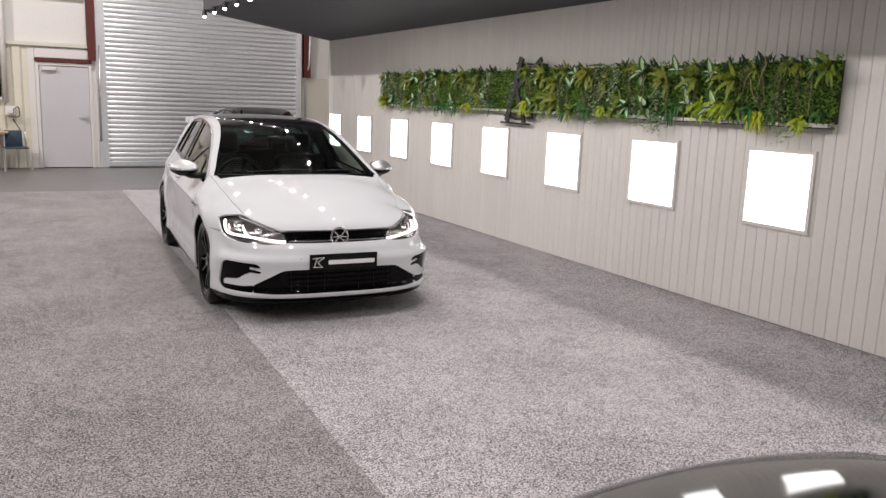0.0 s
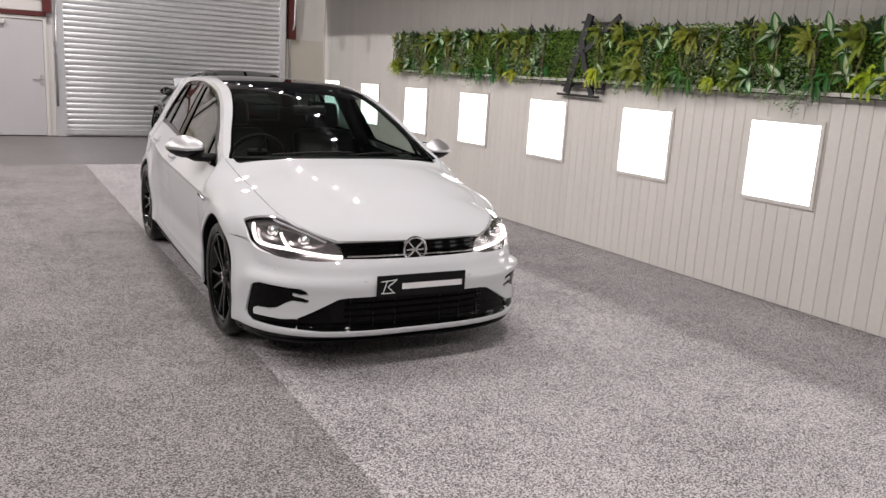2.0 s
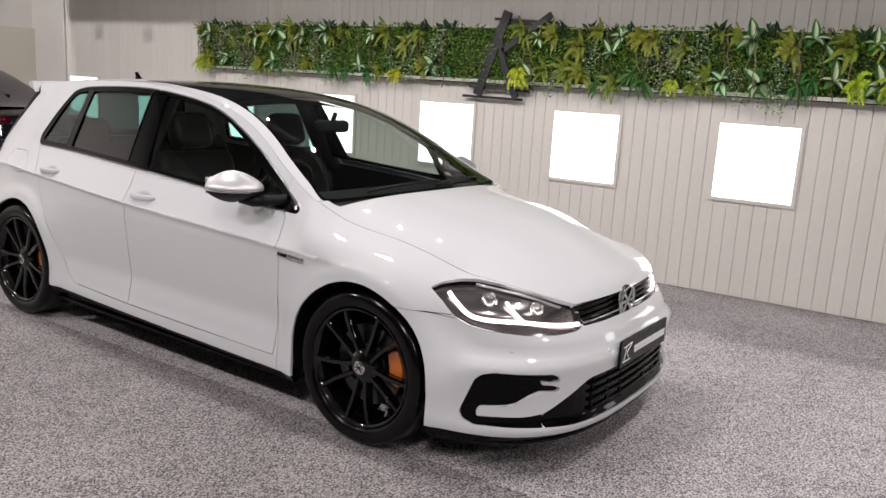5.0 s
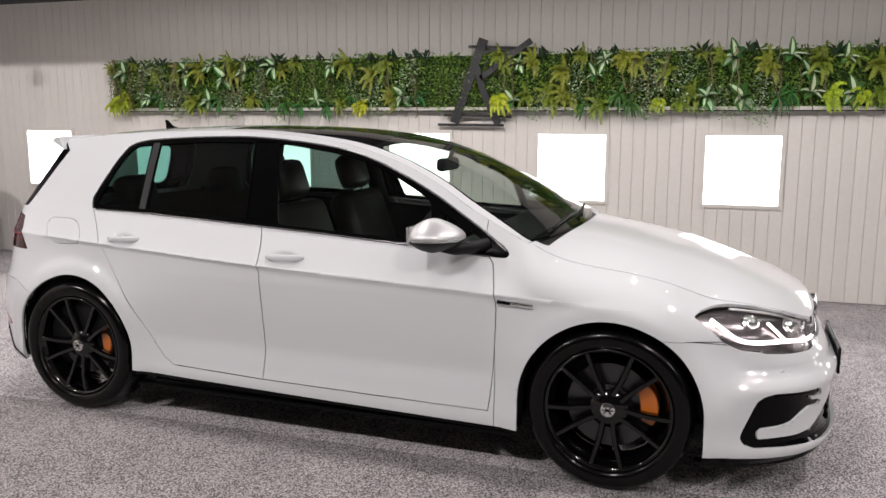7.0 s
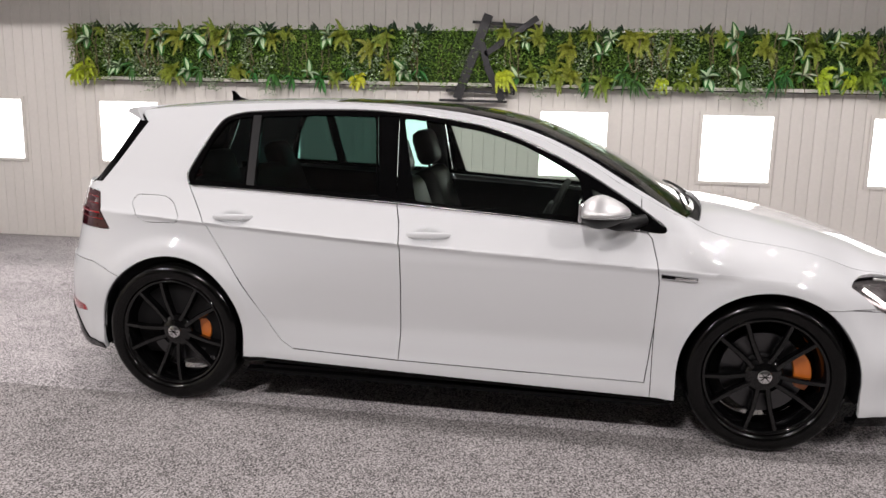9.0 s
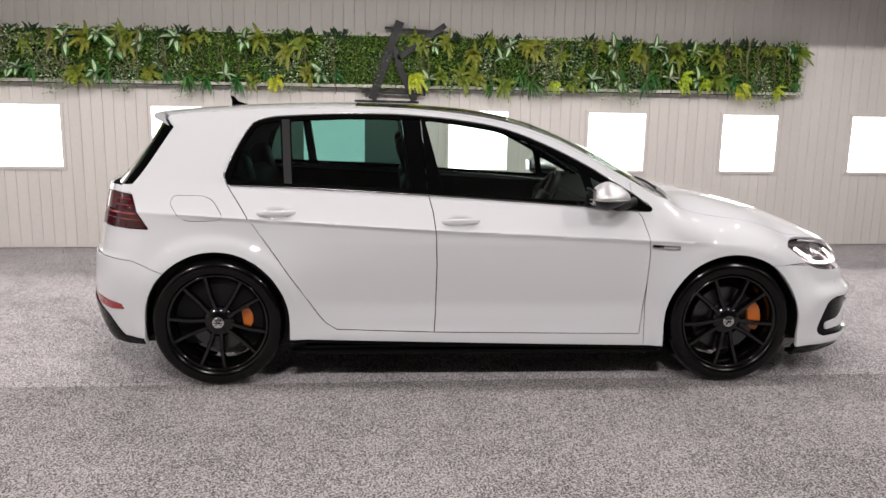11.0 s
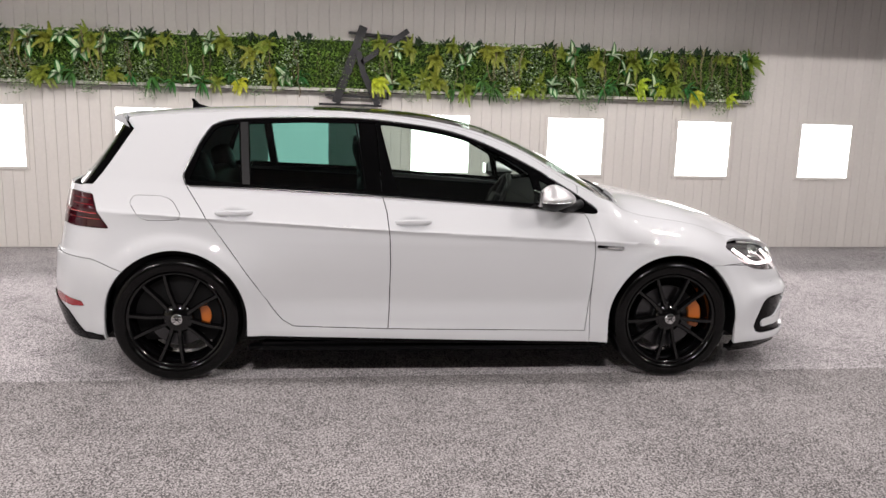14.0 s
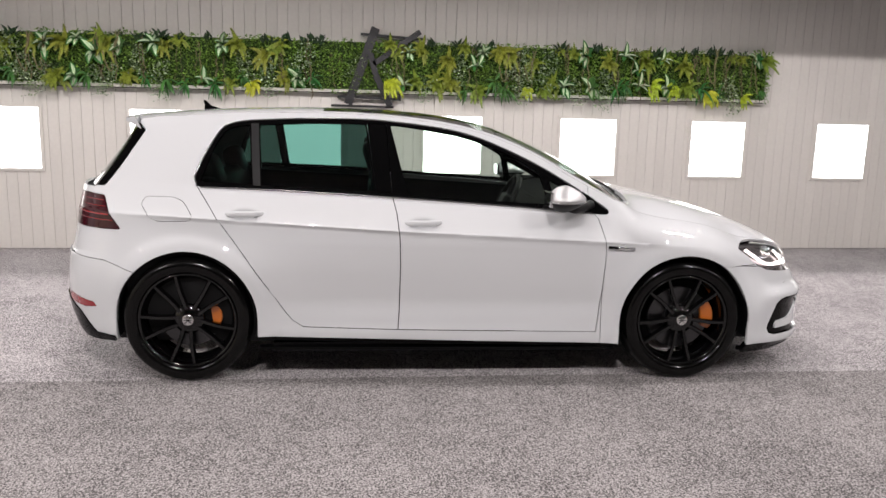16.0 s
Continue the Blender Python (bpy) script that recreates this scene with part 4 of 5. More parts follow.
    seat(-2.25, 0.0, 1.24, (-0.40, 0.40), 0.13)
    b = boxed(-0.98, -0.93, -0.12, 0.12, 1.195, 1.26, bevel=0.02)
    rod(b, (-0.95, 0, 1.25), (-0.93, 0, 1.30), 0.012)
    part("rear_view_mirror", b, MATT, car)
    # door mirrors and handles
    for s in S:
        def flip(b):
            return b if s > 0 else mirrored(b)
        b = bmesh.new()
        bmesh.ops.create_uvsphere(b, u_segments=28, v_segments=18, radius=1.0)
        for v in b.verts:
            x, y, z = v.co
            fwd = 0.110 if x > 0 else 0.090
            h = 0.076 if z > 0 else 0.064
            v.co = Vector((-0.695 + fwd * x + 0.030 * y, -0.882 + 0.115 * y, 0.988 + h * z * (1 - 0.38 * max(x, 0)) * (1 - 0.20 * y if y > 0 else 1 - 0.30 * y * y)))
        cap_faces = [f for f in b.faces if f.calc_center_median().z < 0.981]
        low = bmesh.new()
        keep = {}
        for f in cap_faces:
            low.faces.new([keep.setdefault(v, low.verts.new(v.co)) if v not in keep else keep[v] for v in f.verts])
        bmesh.ops.delete(b, geom=cap_faces, context="FACES")
        mirror = part("door_mirror", flip(b), SILVER, car, "satin silver mirror cap on black arm", True)
        part("mirror_base", flip(low), MATT, mirror, "gloss black lower shell", True)
        b = tube(bmesh.new(), [(-0.67, -0.87, 0.950), (-0.63, -0.835, 0.936), (-0.58, -0.79, 0.938), (-0.52, -0.735, 0.948)], 0.026, 10)
        part("mirror_arm", flip(b), MATT, mirror, "", True)
        b = boxed(-0.792, -0.775, -0.960, -0.81, 0.956, 1.033, bevel=0.006)
        part("mirror_glass", flip(b), CHROME, mirror, "mirror glass")
        row = []
        for k in range(13):
            x, y = -math.cos(math.pi * k / 12), -math.sin(math.pi * k / 12) * 0.97
            row.append((-0.695 + (0.112 if x > 0 else 0.092) * x + 0.030 * y, -0.882 + 0.116 * y, 0.981))
        part("mirror_strip", flip(tube(bmesh.new(), row, 0.0035, 6)), CHROME, mirror, "thin chrome strip", True)
        for cu, cz in HANDLES:
            o = skin(U(cu), cz, -0.016)
            b = bmesh.new()
            bmesh.ops.create_uvsphere(b, u_segments=24, v_segments=12, radius=1.0)
            for v in b.verts:
                x, y, z = v.co
                k = math.copysign(abs(x) ** 0.6, x)
                v.co = Vector((o.x + 0.098 * k, o.y - 0.018 + 0.011 * y + 0.020 * x * x, o.z + 0.015 * math.copysign(abs(z) ** 0.7, z) + 0.004 * x))
            part("door_handle", flip(b), PAINT, car, "", True)
        # wing badge
        row = [skin(U(u), z, -0.003) for u, z in ((-0.444, 0.737), (-0.39, 0.733), (-0.30, 0.727))]
        b = tube(bmesh.new(), [Vector((p.x, p.y, p.z)) for p in row], 0.0115, 6)
        part("wing_badge", flip(b), CHROME, car, "chrome wing badge", True)
        b = tube(bmesh.new(), [Vector((p.x, p.y - 0.006, p.z)) for p in row[:2]], 0.0072, 6)
        part("wing_badge_inlay", flip(b), GLOSS, car, "", True)
    # bright strips under the side windows
    for s in S:
        row = [skin(U(u), z, -0.003) for u, z in spline([(-0.50, 0.901), (-0.967, 0.937), (-1.563, 0.973), (-2.126, 0.997), (-2.57, 1.008)], 6)]
        part("window_strip", tube(bmesh.new(), [Vector((p.x, p.y * s, p.z)) for p in row], 0.0038, 6), STRIP, car, "thin dark metal window strip", True)
        row = [skin(U(u), z, -0.003) for u, z in spline([(-0.436, 0.925), (-0.534, 0.994), (-0.656, 1.066), (-0.768, 1.130), (-0.944, 1.214), (-1.154, 1.293), (-1.367, 1.335), (-1.70, 1.366), (-2.015, 1.366), (-2.313, 1.351), (-2.406, 1.339), (-2.453, 1.325), (-2.489, 1.301), (-2.540, 1.22), (-2.600, 1.084), (-2.606, 1.05), (-2.590, 1.012)], 5)]
        part("window_strip", tube(bmesh.new(), [Vector((p.x, p.y * s, p.z)) for p in row], 0.0045, 6), STRIP, car, "thin dark metal window strip", True)
    # wheel houses
    for wu, wz in WHEELS:
        b = bmesh.new()
        n = 28
        ring = [(wu + 0.372 * math.cos(math.pi * (k / n) * 1.16 - 0.25), wz + 0.372 * math.sin(math.pi * (k / n) * 1.16 - 0.25)) for k in range(n + 1)]
        outer = [b.verts.new(skin(U(wu) - 0.960 * (x - wu), wz + 0.960 * (z - wz), 0.008)) for x, z in ring]
        inner = [b.verts.new((x, -0.56, z)) for x, z in ring]
        for i in range(n):
            b.faces.new((outer[i], inner[i], inner[i + 1], outer[i + 1]))
        b.faces.new(inner)
        pair("wheel_house", b, MATT, car)
    # wheels
    for wu, wz in WHEELS:
        for s in S:
            wheel(car, wu, s, wu > -1)
    return car


def fix_up(bm):
    """Turn a top sheet's faces upwards."""
    if sum(f.normal.z for f in bm.faces) < 0:
        for f in bm.faces:
            f.normal_flip()
    bm.normal_update()


def wheel(car, wu, s, front):
    """A black ten-spoke wheel; its outer face looks to -y."""
    R, yo = 0.330, -0.838
    hold = new("wheel")
    hold.parent = car
    hold.matrix_basis = pose(wu, 0, R) @ (Matrix.Identity(4) if s > 0 else pose(0, 0, 0, 0, 0, 180))
    tagged(hold, "gloss black alloy wheel with low tyre")
    y = lambda v: yo + v
    prof = [(0.246, y(0.012)), (0.252, y(0.003)), (0.262, y(-0.002)), (0.285, y(-0.006)), (0.302, y(0.0)), (0.314, y(0.012)), (0.3195, y(0.028)), (0.3235, y(0.05)), (0.324, y(0.11)), (0.3235, y(0.17)), (0.3195, y(0.192)), (0.31, y(0.212)), (0.285, y(0.225)), (0.25, y(0.215))]
    prof = [(r * R / 0.324, d) for r, d in prof]
    b = lathe(bmesh.new(), prof, 64, closed=True)
    part("tyre", b, RUBBER, hold, "black low profile tyre", True)
    b = lathe(bmesh.new(), [(0.236, y(0.016)), (0.243, y(0.006)), (0.250, y(0.008)), (0.251, y(0.02)), (0.240, y(0.03)), (0.225, y(0.06)), (0.220, y(0.12)), (0.222, y(0.20)), (0.216, y(0.20)), (0.212, y(0.12)), (0.218, y(0.05))], 64, closed=True)
    part("rim", b, ALLOY, hold, "gloss black rim", True)
    spin = pose(0, 0, 0, 0, 36 if front else 44, 0)
    for k in range(5):
        for side in (-1, 1):
            m = spin @ pose(0, 0, 0, 0, 72 * k, 0)
            b = bmesh.new()
            path = [(0.045, 0.018 * side, 0.030), (0.09, 0.024 * side, 0.026), (0.15, 0.036 * side, 0.018), (0.20, 0.051 * side, 0.014), (0.238, 0.062 * side, 0.014)]
            rings = []
            for r, t, d in path:
                hw = 0.0125 - 0.012 * (r - 0.1) * 0.4
                rings.append([b.verts.new(m @ Vector((t + q * hw, y(d) + e, r))) for q, e in ((-1, 0.010), (-0.6, 0.0), (0.6, 0.0), (1, 0.010), (0.8, 0.042), (-0.8, 0.042))])
            for p, q in zip(rings, rings[1:]):
                for i in range(6):
                    b.faces.new((p[i], p[(i + 1) % 6], q[(i + 1) % 6], q[i]))
            b.faces.new(rings[0][::-1]), b.faces.new(rings[-1])
            bmesh.ops.recalc_face_normals(b, faces=b.faces)
            part("spoke", b, ALLOY, hold)
        a = math.radians(72 * k + 36 + (36 if front else 44))
        c = (0.058 * math.sin(a), y(0.034), 0.058 * math.cos(a))
        part("wheel_bolt", rod(bmesh.new(), (c[0], y(0.045), c[2]), c, 0.011, n=6), MATT, hold)
    b = lathe(bmesh.new(), [(0.0001, y(0.02)), (0.032, y(0.021)), (0.045, y(0.026)), (0.074, y(0.034)), (0.080, y(0.045)), (0.078, y(0.08)), (0.0001, y(0.08))], 40)
    part("hub", b, ALLOY, hold, "", True)
    cap = part("hub_cap", lathe(bmesh.new(), [(0.0001, y(0.013)), (0.026, y(0.013)), (0.030, y(0.016)), (0.030, y(0.022))], 32), CHROME, hold, "silver hub cap", True)
    b = bmesh.new()
    for x0, z0, x1, z1 in ((-0.016, 0.016, 0.016, -0.016), (0.016, 0.016, -0.016, -0.016), (-0.022, 0.0, 0.022, 0.0)):
        rod(b, (x0, y(0.0125), z0), (x1, y(0.0125), z1), 0.0022, n=5)
    part("hub_mark", b, GLOSS, cap)
    disc_r = 0.170 if front else 0.155
    b = lathe(bmesh.new(), [(0.085, y(0.085)), (disc_r, y(0.085)), (disc_r, y(0.110)), (0.085, y(0.110))], 48, closed=True)
    part("brake_disc", b, STEEL, hold, "steel brake disc")
    part("disc_bell", lathe(bmesh.new(), [(0.0001, y(0.075)), (0.082, y(0.075)), (0.086, y(0.085)), (0.086, y(0.13))], 32), MATT, hold, "", True)
    # caliper ahead of the axle on the front, behind it towards the front on the rear
    b = bmesh.new()
    rows = []
    span = 27 if front else 20
    r0, r1 = (0.122, 0.190) if front else (0.115, 0.168)
    for k in range(9):
        a = math.radians((s * 0) + 90 - 8 - span + 2 * span * k / 8) if s > 0 else math.radians(270 + 8 - span + 2 * span * k / 8)
        tuck = 0.012 * abs(k / 4 - 1) ** 3
        rows.append([b.verts.new((r * math.sin(a), y(d), r * math.cos(a))) for r, d in ((r0 + tuck, 0.060), (r1 - tuck, 0.058), (r1 - tuck, 0.14), (r0 + tuck, 0.14))])
    for p, q in zip(rows, rows[1:]):
        for i in range(4):
            b.faces.new((p[i], p[(i + 1) % 4], q[(i + 1) % 4], q[i]))
    b.faces.new(rows[0][::-1]), b.faces.new(rows[-1])
    bmesh.ops.recalc_face_normals(b, faces=b.faces)
    bmesh.ops.bevel(b, geom=b.edges[:], offset=0.003, segments=1, affect="EDGES")
    part("brake_caliper", b, ORANGE, hold, "orange brake caliper")


CAR = hatchback(pose(1.659, 6.442, 0, 0, 0, -92.5), "glossy white five-door hatchback with black wheels parked on carpet")


def repaint(car, swaps):
    """Give a copied car other paint."""
    for ob in car.children_recursive:
        for slot in ob.material_slots:
            if slot.material in swaps:
                m = swaps[slot.material]
                slot.link = "OBJECT"
                slot.material = m
    return car


DARK = mat("black_metallic_paint", (0.005, 0.0055, 0.0065), 0.07)
CAR_B = repaint(copy_thing(CAR, pose(3.42, 16.81, 0, 0, 0, 94)), {PAINT: DARK, DRL: MATT, SILVER: GLOSS, ORANGE: STEEL, PLATE: DARK})
tagged(CAR_B, "glossy black fastback car parked before the roller shutter", "car")
# its tail is lower and longer
for ob in CAR_B.children_recursive:
    if ob.type != "MESH" or ob.parent.name.startswith("wheel"):
        continue
    me = ob.data = ob.data.copy()
    for v in me.vertices:
        back = smooth_step(-1.75, -3.1, v.co.x)
        if v.co.z > 0.86:
            v.co.z = 0.86 + (v.co.z - 0.86) * (1 - 0.78 * back)
        v.co.z -= 0.02 * smooth_step(0.9, 1.4, v.co.z)
        v.co.x -= 0.30 * back
    if "custom_normal" in me.attributes:
        me.attributes.remove(me.attributes["custom_normal"])
    me.update()
tail_plate = part("tail_plate", boxed(-3.705, -3.69, -0.26, 0.26, 0.60, 0.71, bevel=0.003), PLATE, CAR_B, "black display plate with white bars")
part("printed_bar", boxed(-3.708, -3.704, -0.20, 0.12, 0.635, 0.665), BAR, tail_plate, "white printed bar")
part("printed_mark", boxed(-3.708, -3.704, 0.15, 0.22, 0.615, 0.69), BAR, tail_plate, "white mark")
CAR_C = repaint(copy_thing(CAR, pose(0.93, 0.90, 0, 0, 0, 90)), {PAINT: DARK, DRL: MATT, SILVER: GLOSS, ORANGE: STEEL})
tagged(CAR_C, "black hatchback with a glossy bonnet on carpet", "car")

for ob in [o for o in CAR_C.children_recursive if o.name.startswith("badge")]:
    bpy.data.objects.remove(ob)

# ---- end wall ----
YB = BACK


def roller_shutter():
    e = empty("roller_shutter", pose(0, YB, 0), "galvanised steel roller shutter, closed, in the end wall", "shutter")
    x0, x1, pitch = 1.30, 5.40, 0.098
    prof = [(-0.012, 0.0), (-0.027, 0.004), (-0.034, 0.016), (-0.037, 0.040), (-0.036, 0.066), (-0.031, 0.084), (-0.024, 0.0905), (-0.012, 0.093), (-0.012, 0.098)]
    bm = bmesh.new()
    a, b = [bm.verts.new((x0, y, z)) for y, z in prof], [bm.verts.new((x1, y, z)) for y, z in prof]
    for i in range(len(prof) - 1):
        bm.faces.new((a[i], b[i], b[i + 1], a[i + 1]))
    first = part("slat", bm, GALV, e, smooth=True)
    first.location = (0, -0.01, 0.13)
    for k in range(1, 42):
        o = new("slat", first.data)
        o.parent, o.location = e, (0, -0.01, 0.13 + pitch * k)
    part("bottom_rail", boxed(x0, x1, -0.06, -0.015, 0.03, 0.13, bevel=0.006), GALV, e)
    for n, xa, xb in (("guide_rail", x0 - 0.16, x0 + 0.02), ("guide_rail", x1 - 0.02, x1 + 0.10)):
        part(n, boxed(xa, xb, -0.09, 0.0, 0.0, 4.2, bevel=0.004), GALV, e)
    part("hood_box", boxed(x0 - 0.1, x1 + 0.1, -0.45, 0.0, 4.2, 4.7), GALV, e)
    return e


roller_shutter()


DOORPAINT = mat("pale_grey_door_paint", (0.60, 0.59, 0.60), 0.5, grain=0.03, scale=20, blotch=0.08)


def side_door():
    e = empty("door_1", pose(0, YB, 0), "flat grey-white steel fire door, shut", "door", kind="structure")
    part("leaf", boxed(0.07, 0.98, -0.05, -0.004, 0.012, 2.05, bevel=0.004), DOORPAINT, e, "pale grey steel leaf")
    for xa, xb, za, zb in ((0.0, 0.065, 0, 2.115), (0.985, 1.04, 0, 2.115), (0.065, 0.985, 2.055, 2.115)):
        part("frame", boxed(xa, xb, -0.07, 0.0, za, zb, bevel=0.004), WHITE, e)
    part("lintel", boxed(0.0, 1.04, -0.10, 0.0, 2.12, 2.19, bevel=0.004), RED, e, "red oxide steel lintel")
    part("closer", boxed(0.12, 0.38, -0.11, -0.05, 1.955, 2.02, bevel=0.008), WHITE, e, "white door closer")
    bm = boxed(0.78, 0.92, -0.085, -0.07, 1.015, 1.04, bevel=0.004)
    box(bm, 0.90, 0.94, -0.07, -0.05, 0.93, 1.10)
    part("lever_handle", bm, ALU, e, "steel lever handle")
    return e


side_door()
SHEET = mat("cream_profiled_sheet", (0.70, 0.67, 0.55), 0.5, grain=0.04, scale=20, blotch=0.06)
OLIVE = mat("yellow_purlin_paint", (0.38, 0.36, 0.16), 0.6, grain=0.1, scale=30)
# profiled cladding beside the door, up to the first rail
bm = bmesh.new()
cols = []
x = -0.10
while x > HX0:
    for dx, dy in ((0, -0.025), (-0.12, -0.025), (-0.16, -0.05), (-0.28, -0.05)):
        cols.append((x + dx, dy))
    x -= 0.32
va, vb = [bm.verts.new((x, YB + y - 0.003, 0)) for x, y in cols], [bm.verts.new((x, YB + y - 0.003, 2.42)) for x, y in cols]
for i in range(len(cols) - 1):
    bm.faces.new((va[i], vb[i], vb[i + 1], va[i + 1]))
tagged(obj("wall_cladding", bm, SHEET), "cream profiled steel cladding", "wall", kind="structure")
tagged(obj("trim_door", boxed(-0.12, -0.006, YB - 0.05, YB - 0.002, 0, 2.42), WHITE), "white steel corner trim", "trim", kind="structure")
tagged(obj("trim_rail", boxed(HX0, 1.0, YB - 0.09, YB - 0.002, 2.425, 2.50), CREAM), "cream steel wall rail", "trim", kind="structure")
tagged(obj("trim_rail_upper", boxed(HX0, 0.95, YB - 0.12, YB - 0.002, 3.42, 3.60), OLIVE), "yellow painted steel purlin", "trim", kind="structure")
tagged(obj("trim_white", boxed(0.0, 1.0, YB - 0.05, YB - 0.002, 2.20, 2.40, bevel=0.01), WHITE), "white box above the door", "trim", kind="structure")


def steel_column(x, z0):
    e = empty("steel_column", pose(x, YB, 0), "red oxide steel column end against the wall", "column")
    for n, b in (("flange", (-0.075, 0.075, -0.16, -0.147)), ("flange", (-0.075, 0.075, -0.016, -0.003)), ("web", (-0.006, 0.006, -0.147, -0.016))):
        part(n, boxed(*b, z0, HZ), RED, e)
    return e


steel_column(1.05, 2.19)
steel_column(5.62, 2.05)
tagged(obj("wall_panel_low", boxed(5.52, HX1, YB - 0.06, YB - 0.002, 0, 2.05), CREAM), "cream lining panel beside the shutter", "wall", kind="structure")
bm = tube(bmesh.new(), [(5.60, YB - 0.10, 0.9), (5.56, YB - 0.10, 1.6), (5.56, YB - 0.10, 2.0), (5.66, YB - 0.16, 2.35), (5.68, YB - 0.19, 3.4)], 0.022, 10)
tagged(obj("conduit", bm, ALU, smooth=True), "grey metal conduit bent up the column", "conduit")
bm = tube(bmesh.new(), [(1.17, YB - 0.11, 0.55), (1.17, YB - 0.11, 1.45), (1.165, YB - 0.11, 1.62), (1.20, YB - 0.11, 2.5)], 0.025, 8)
tagged(obj("shutter_chain", bm, ALU, smooth=True), "grey chain and guard beside the shutter", "chain guard")
bm = tube(bmesh.new(), [(-0.54, YB - 0.10, 1.30), (-0.54, YB - 0.10, 3.0), (-0.54, YB - 0.10, HZ)], 0.05, 12)
tagged(obj("drain_pipe", bm, WHITE, smooth=True), "white vertical pipe fixed on the cladding", "pipe")
bm = tube(bmesh.new(), [(-0.63, YB - 0.09, 1.4), (-0.63, YB - 0.09, 3.0), (-0.63, YB - 0.09, HZ)], 0.02, 8)
tagged(obj("power_cable", bm, MATT, smooth=True), "black cable beside the white pipe", "cable")
bm = boxed(-2.6, -0.60, YB - 0.13, YB - 0.055, 1.34, 1.40, bevel=0.004)
tagged(obj("cable_trunking", bm, WHITE), "white cable trunking along the cladding", "trunking")
e = empty("socket_box", pose(-0.48, YB - 0.055, 1.14), "white socket box with plugged leads on cladding", "socket")
part("box", boxed(-0.09, 0.09, -0.09, 0, -0.09, 0.09, bevel=0.01), WHITE, e)
part("plug", boxed(-0.03, 0.05, -0.15, -0.09, -0.05, 0.03, bevel=0.01), WHITE, e)
part("lead", tube(bmesh.new(), [tuple(p) for p in spline([(0.02, -0.13, -0.02), (0.14, -0.13, 0.08), (0.16, -0.10, -0.10), (0.05, -0.06, -0.16), (0.16, -0.02, -0.38)], 6)], 0.008), MATT, e, "black lead")
e = empty("tool_board", pose(-1.44, YB - 0.055, 1.76), "black wall board with hung clips", "board")
part("backing", boxed(-0.22, 0.22, -0.03, 0, -0.27, 0.27, bevel=0.01), MATT, e)
for k in range(3):
    part("clip", boxed(-0.14, 0.14, -0.06, -0.03, -0.22 + 0.18 * k, -0.12 + 0.18 * k, bevel=0.012), ALU, e, "silver clip")

WOODTOP = mat("beech_table_top", (0.48, 0.36, 0.22), 0.45, grain=0.12, scale=14, blotch=0.08)
BLUE = mat("blue_plastic_shell", (0.018, 0.042, 0.075), 0.5, grain=0.08, scale=60)
REDPL = mat("red_reel_plastic", (0.35, 0.02, 0.02), 0.4)


def trestle_table():
    e = empty("table", pose(-1.15, YB - 0.42, 0), "folding table with pale wooden top and steel legs", "table")
    part("tabletop", boxed(-0.75, 0.62, -0.32, 0.32, 0.72, 0.75, bevel=0.006), WOODTOP, e, "pale wooden top")
    for x in (-0.66, 0.08, 0.54):
        for y in (-0.26, 0.26):
            part("leg", rod(bmesh.new(), (x, y, 0), (x, y, 0.72), 0.016), ALU, e, "steel tube leg")
    return e


trestle_table()
e = empty("cable_reel", pose(-1.12, YB - 0.42, 0.75), "black cable reel with red top in a tube frame", "cable reel")
turn = pose(0, 0, 0.21)
part("drum", lathe(bmesh.new(), [(0.02, -0.09), (0.16, -0.09), (0.16, -0.075), (0.11, -0.07), (0.13, 0.0), (0.11, 0.07), (0.16, 0.075), (0.16, 0.09), (0.02, 0.09)], 28, turn), MATT, e, "", True)
part("disc", lathe(bmesh.new(), [(0.03, -0.092), (0.155, -0.094), (0.155, -0.10), (0.03, -0.10)], 28, turn @ pose(0, 0, 0.0)), MATT, e, "black side disc", True)
part("grip", boxed(-0.13, 0.13, -0.085, 0.085, 0.325, 0.395, bevel=0.02), REDPL, e, "red plastic top")
bm = bmesh.new()
for y in (-0.12, 0.12):
    tube(bm, [tuple(p) for p in spline([(-0.17, y, 0.012), (-0.18, y, 0.2), (-0.16, y, 0.40), (0.16, y, 0.40), (0.18, y, 0.2), (0.17, y, 0.012)], 6)], 0.012, 8)
part("stand", bm, MATT, e, "", True)
rest_e = empty("stacking_chair", pose(-0.42, YB - 0.60, 0, 0, 0, 8), "blue plastic stacking chair with steel legs", "chair")
bm = bmesh.new()
box(bm, -0.21, 0.21, -0.21, 0.21, 0.43, 0.46, bevel=0.014)
part("seat", bm, BLUE, rest_e, "", True)
bm = bmesh.new()
box(bm, -0.16, 0.16, -0.012, 0.012, 0.0, 0.31, bevel=0.01, m=pose(0, 0.21, 0.46, -12, 0, 0))
part("backrest", bm, BLUE, rest_e, "", True)
for sx in (-1, 1):
    for sy in (-1, 1):
        part("leg", rod(bmesh.new(), (0.20 * sx, 0.17 * sy, 0.45), (0.24 * sx, 0.24 * sy, 0.0), 0.011), ALU, rest_e, "steel tube leg")
    part("arm_rail", tube(bmesh.new(), [(0.215 * sx, 0.19, 0.44), (0.215 * sx, 0.26, 0.80)], 0.011), ALU, rest_e, "", True)

# ---- canopy lamps ----
BULB = mat("lamp_bulb", (1, 0.96, 0.9), 0.4, emit=40.0)


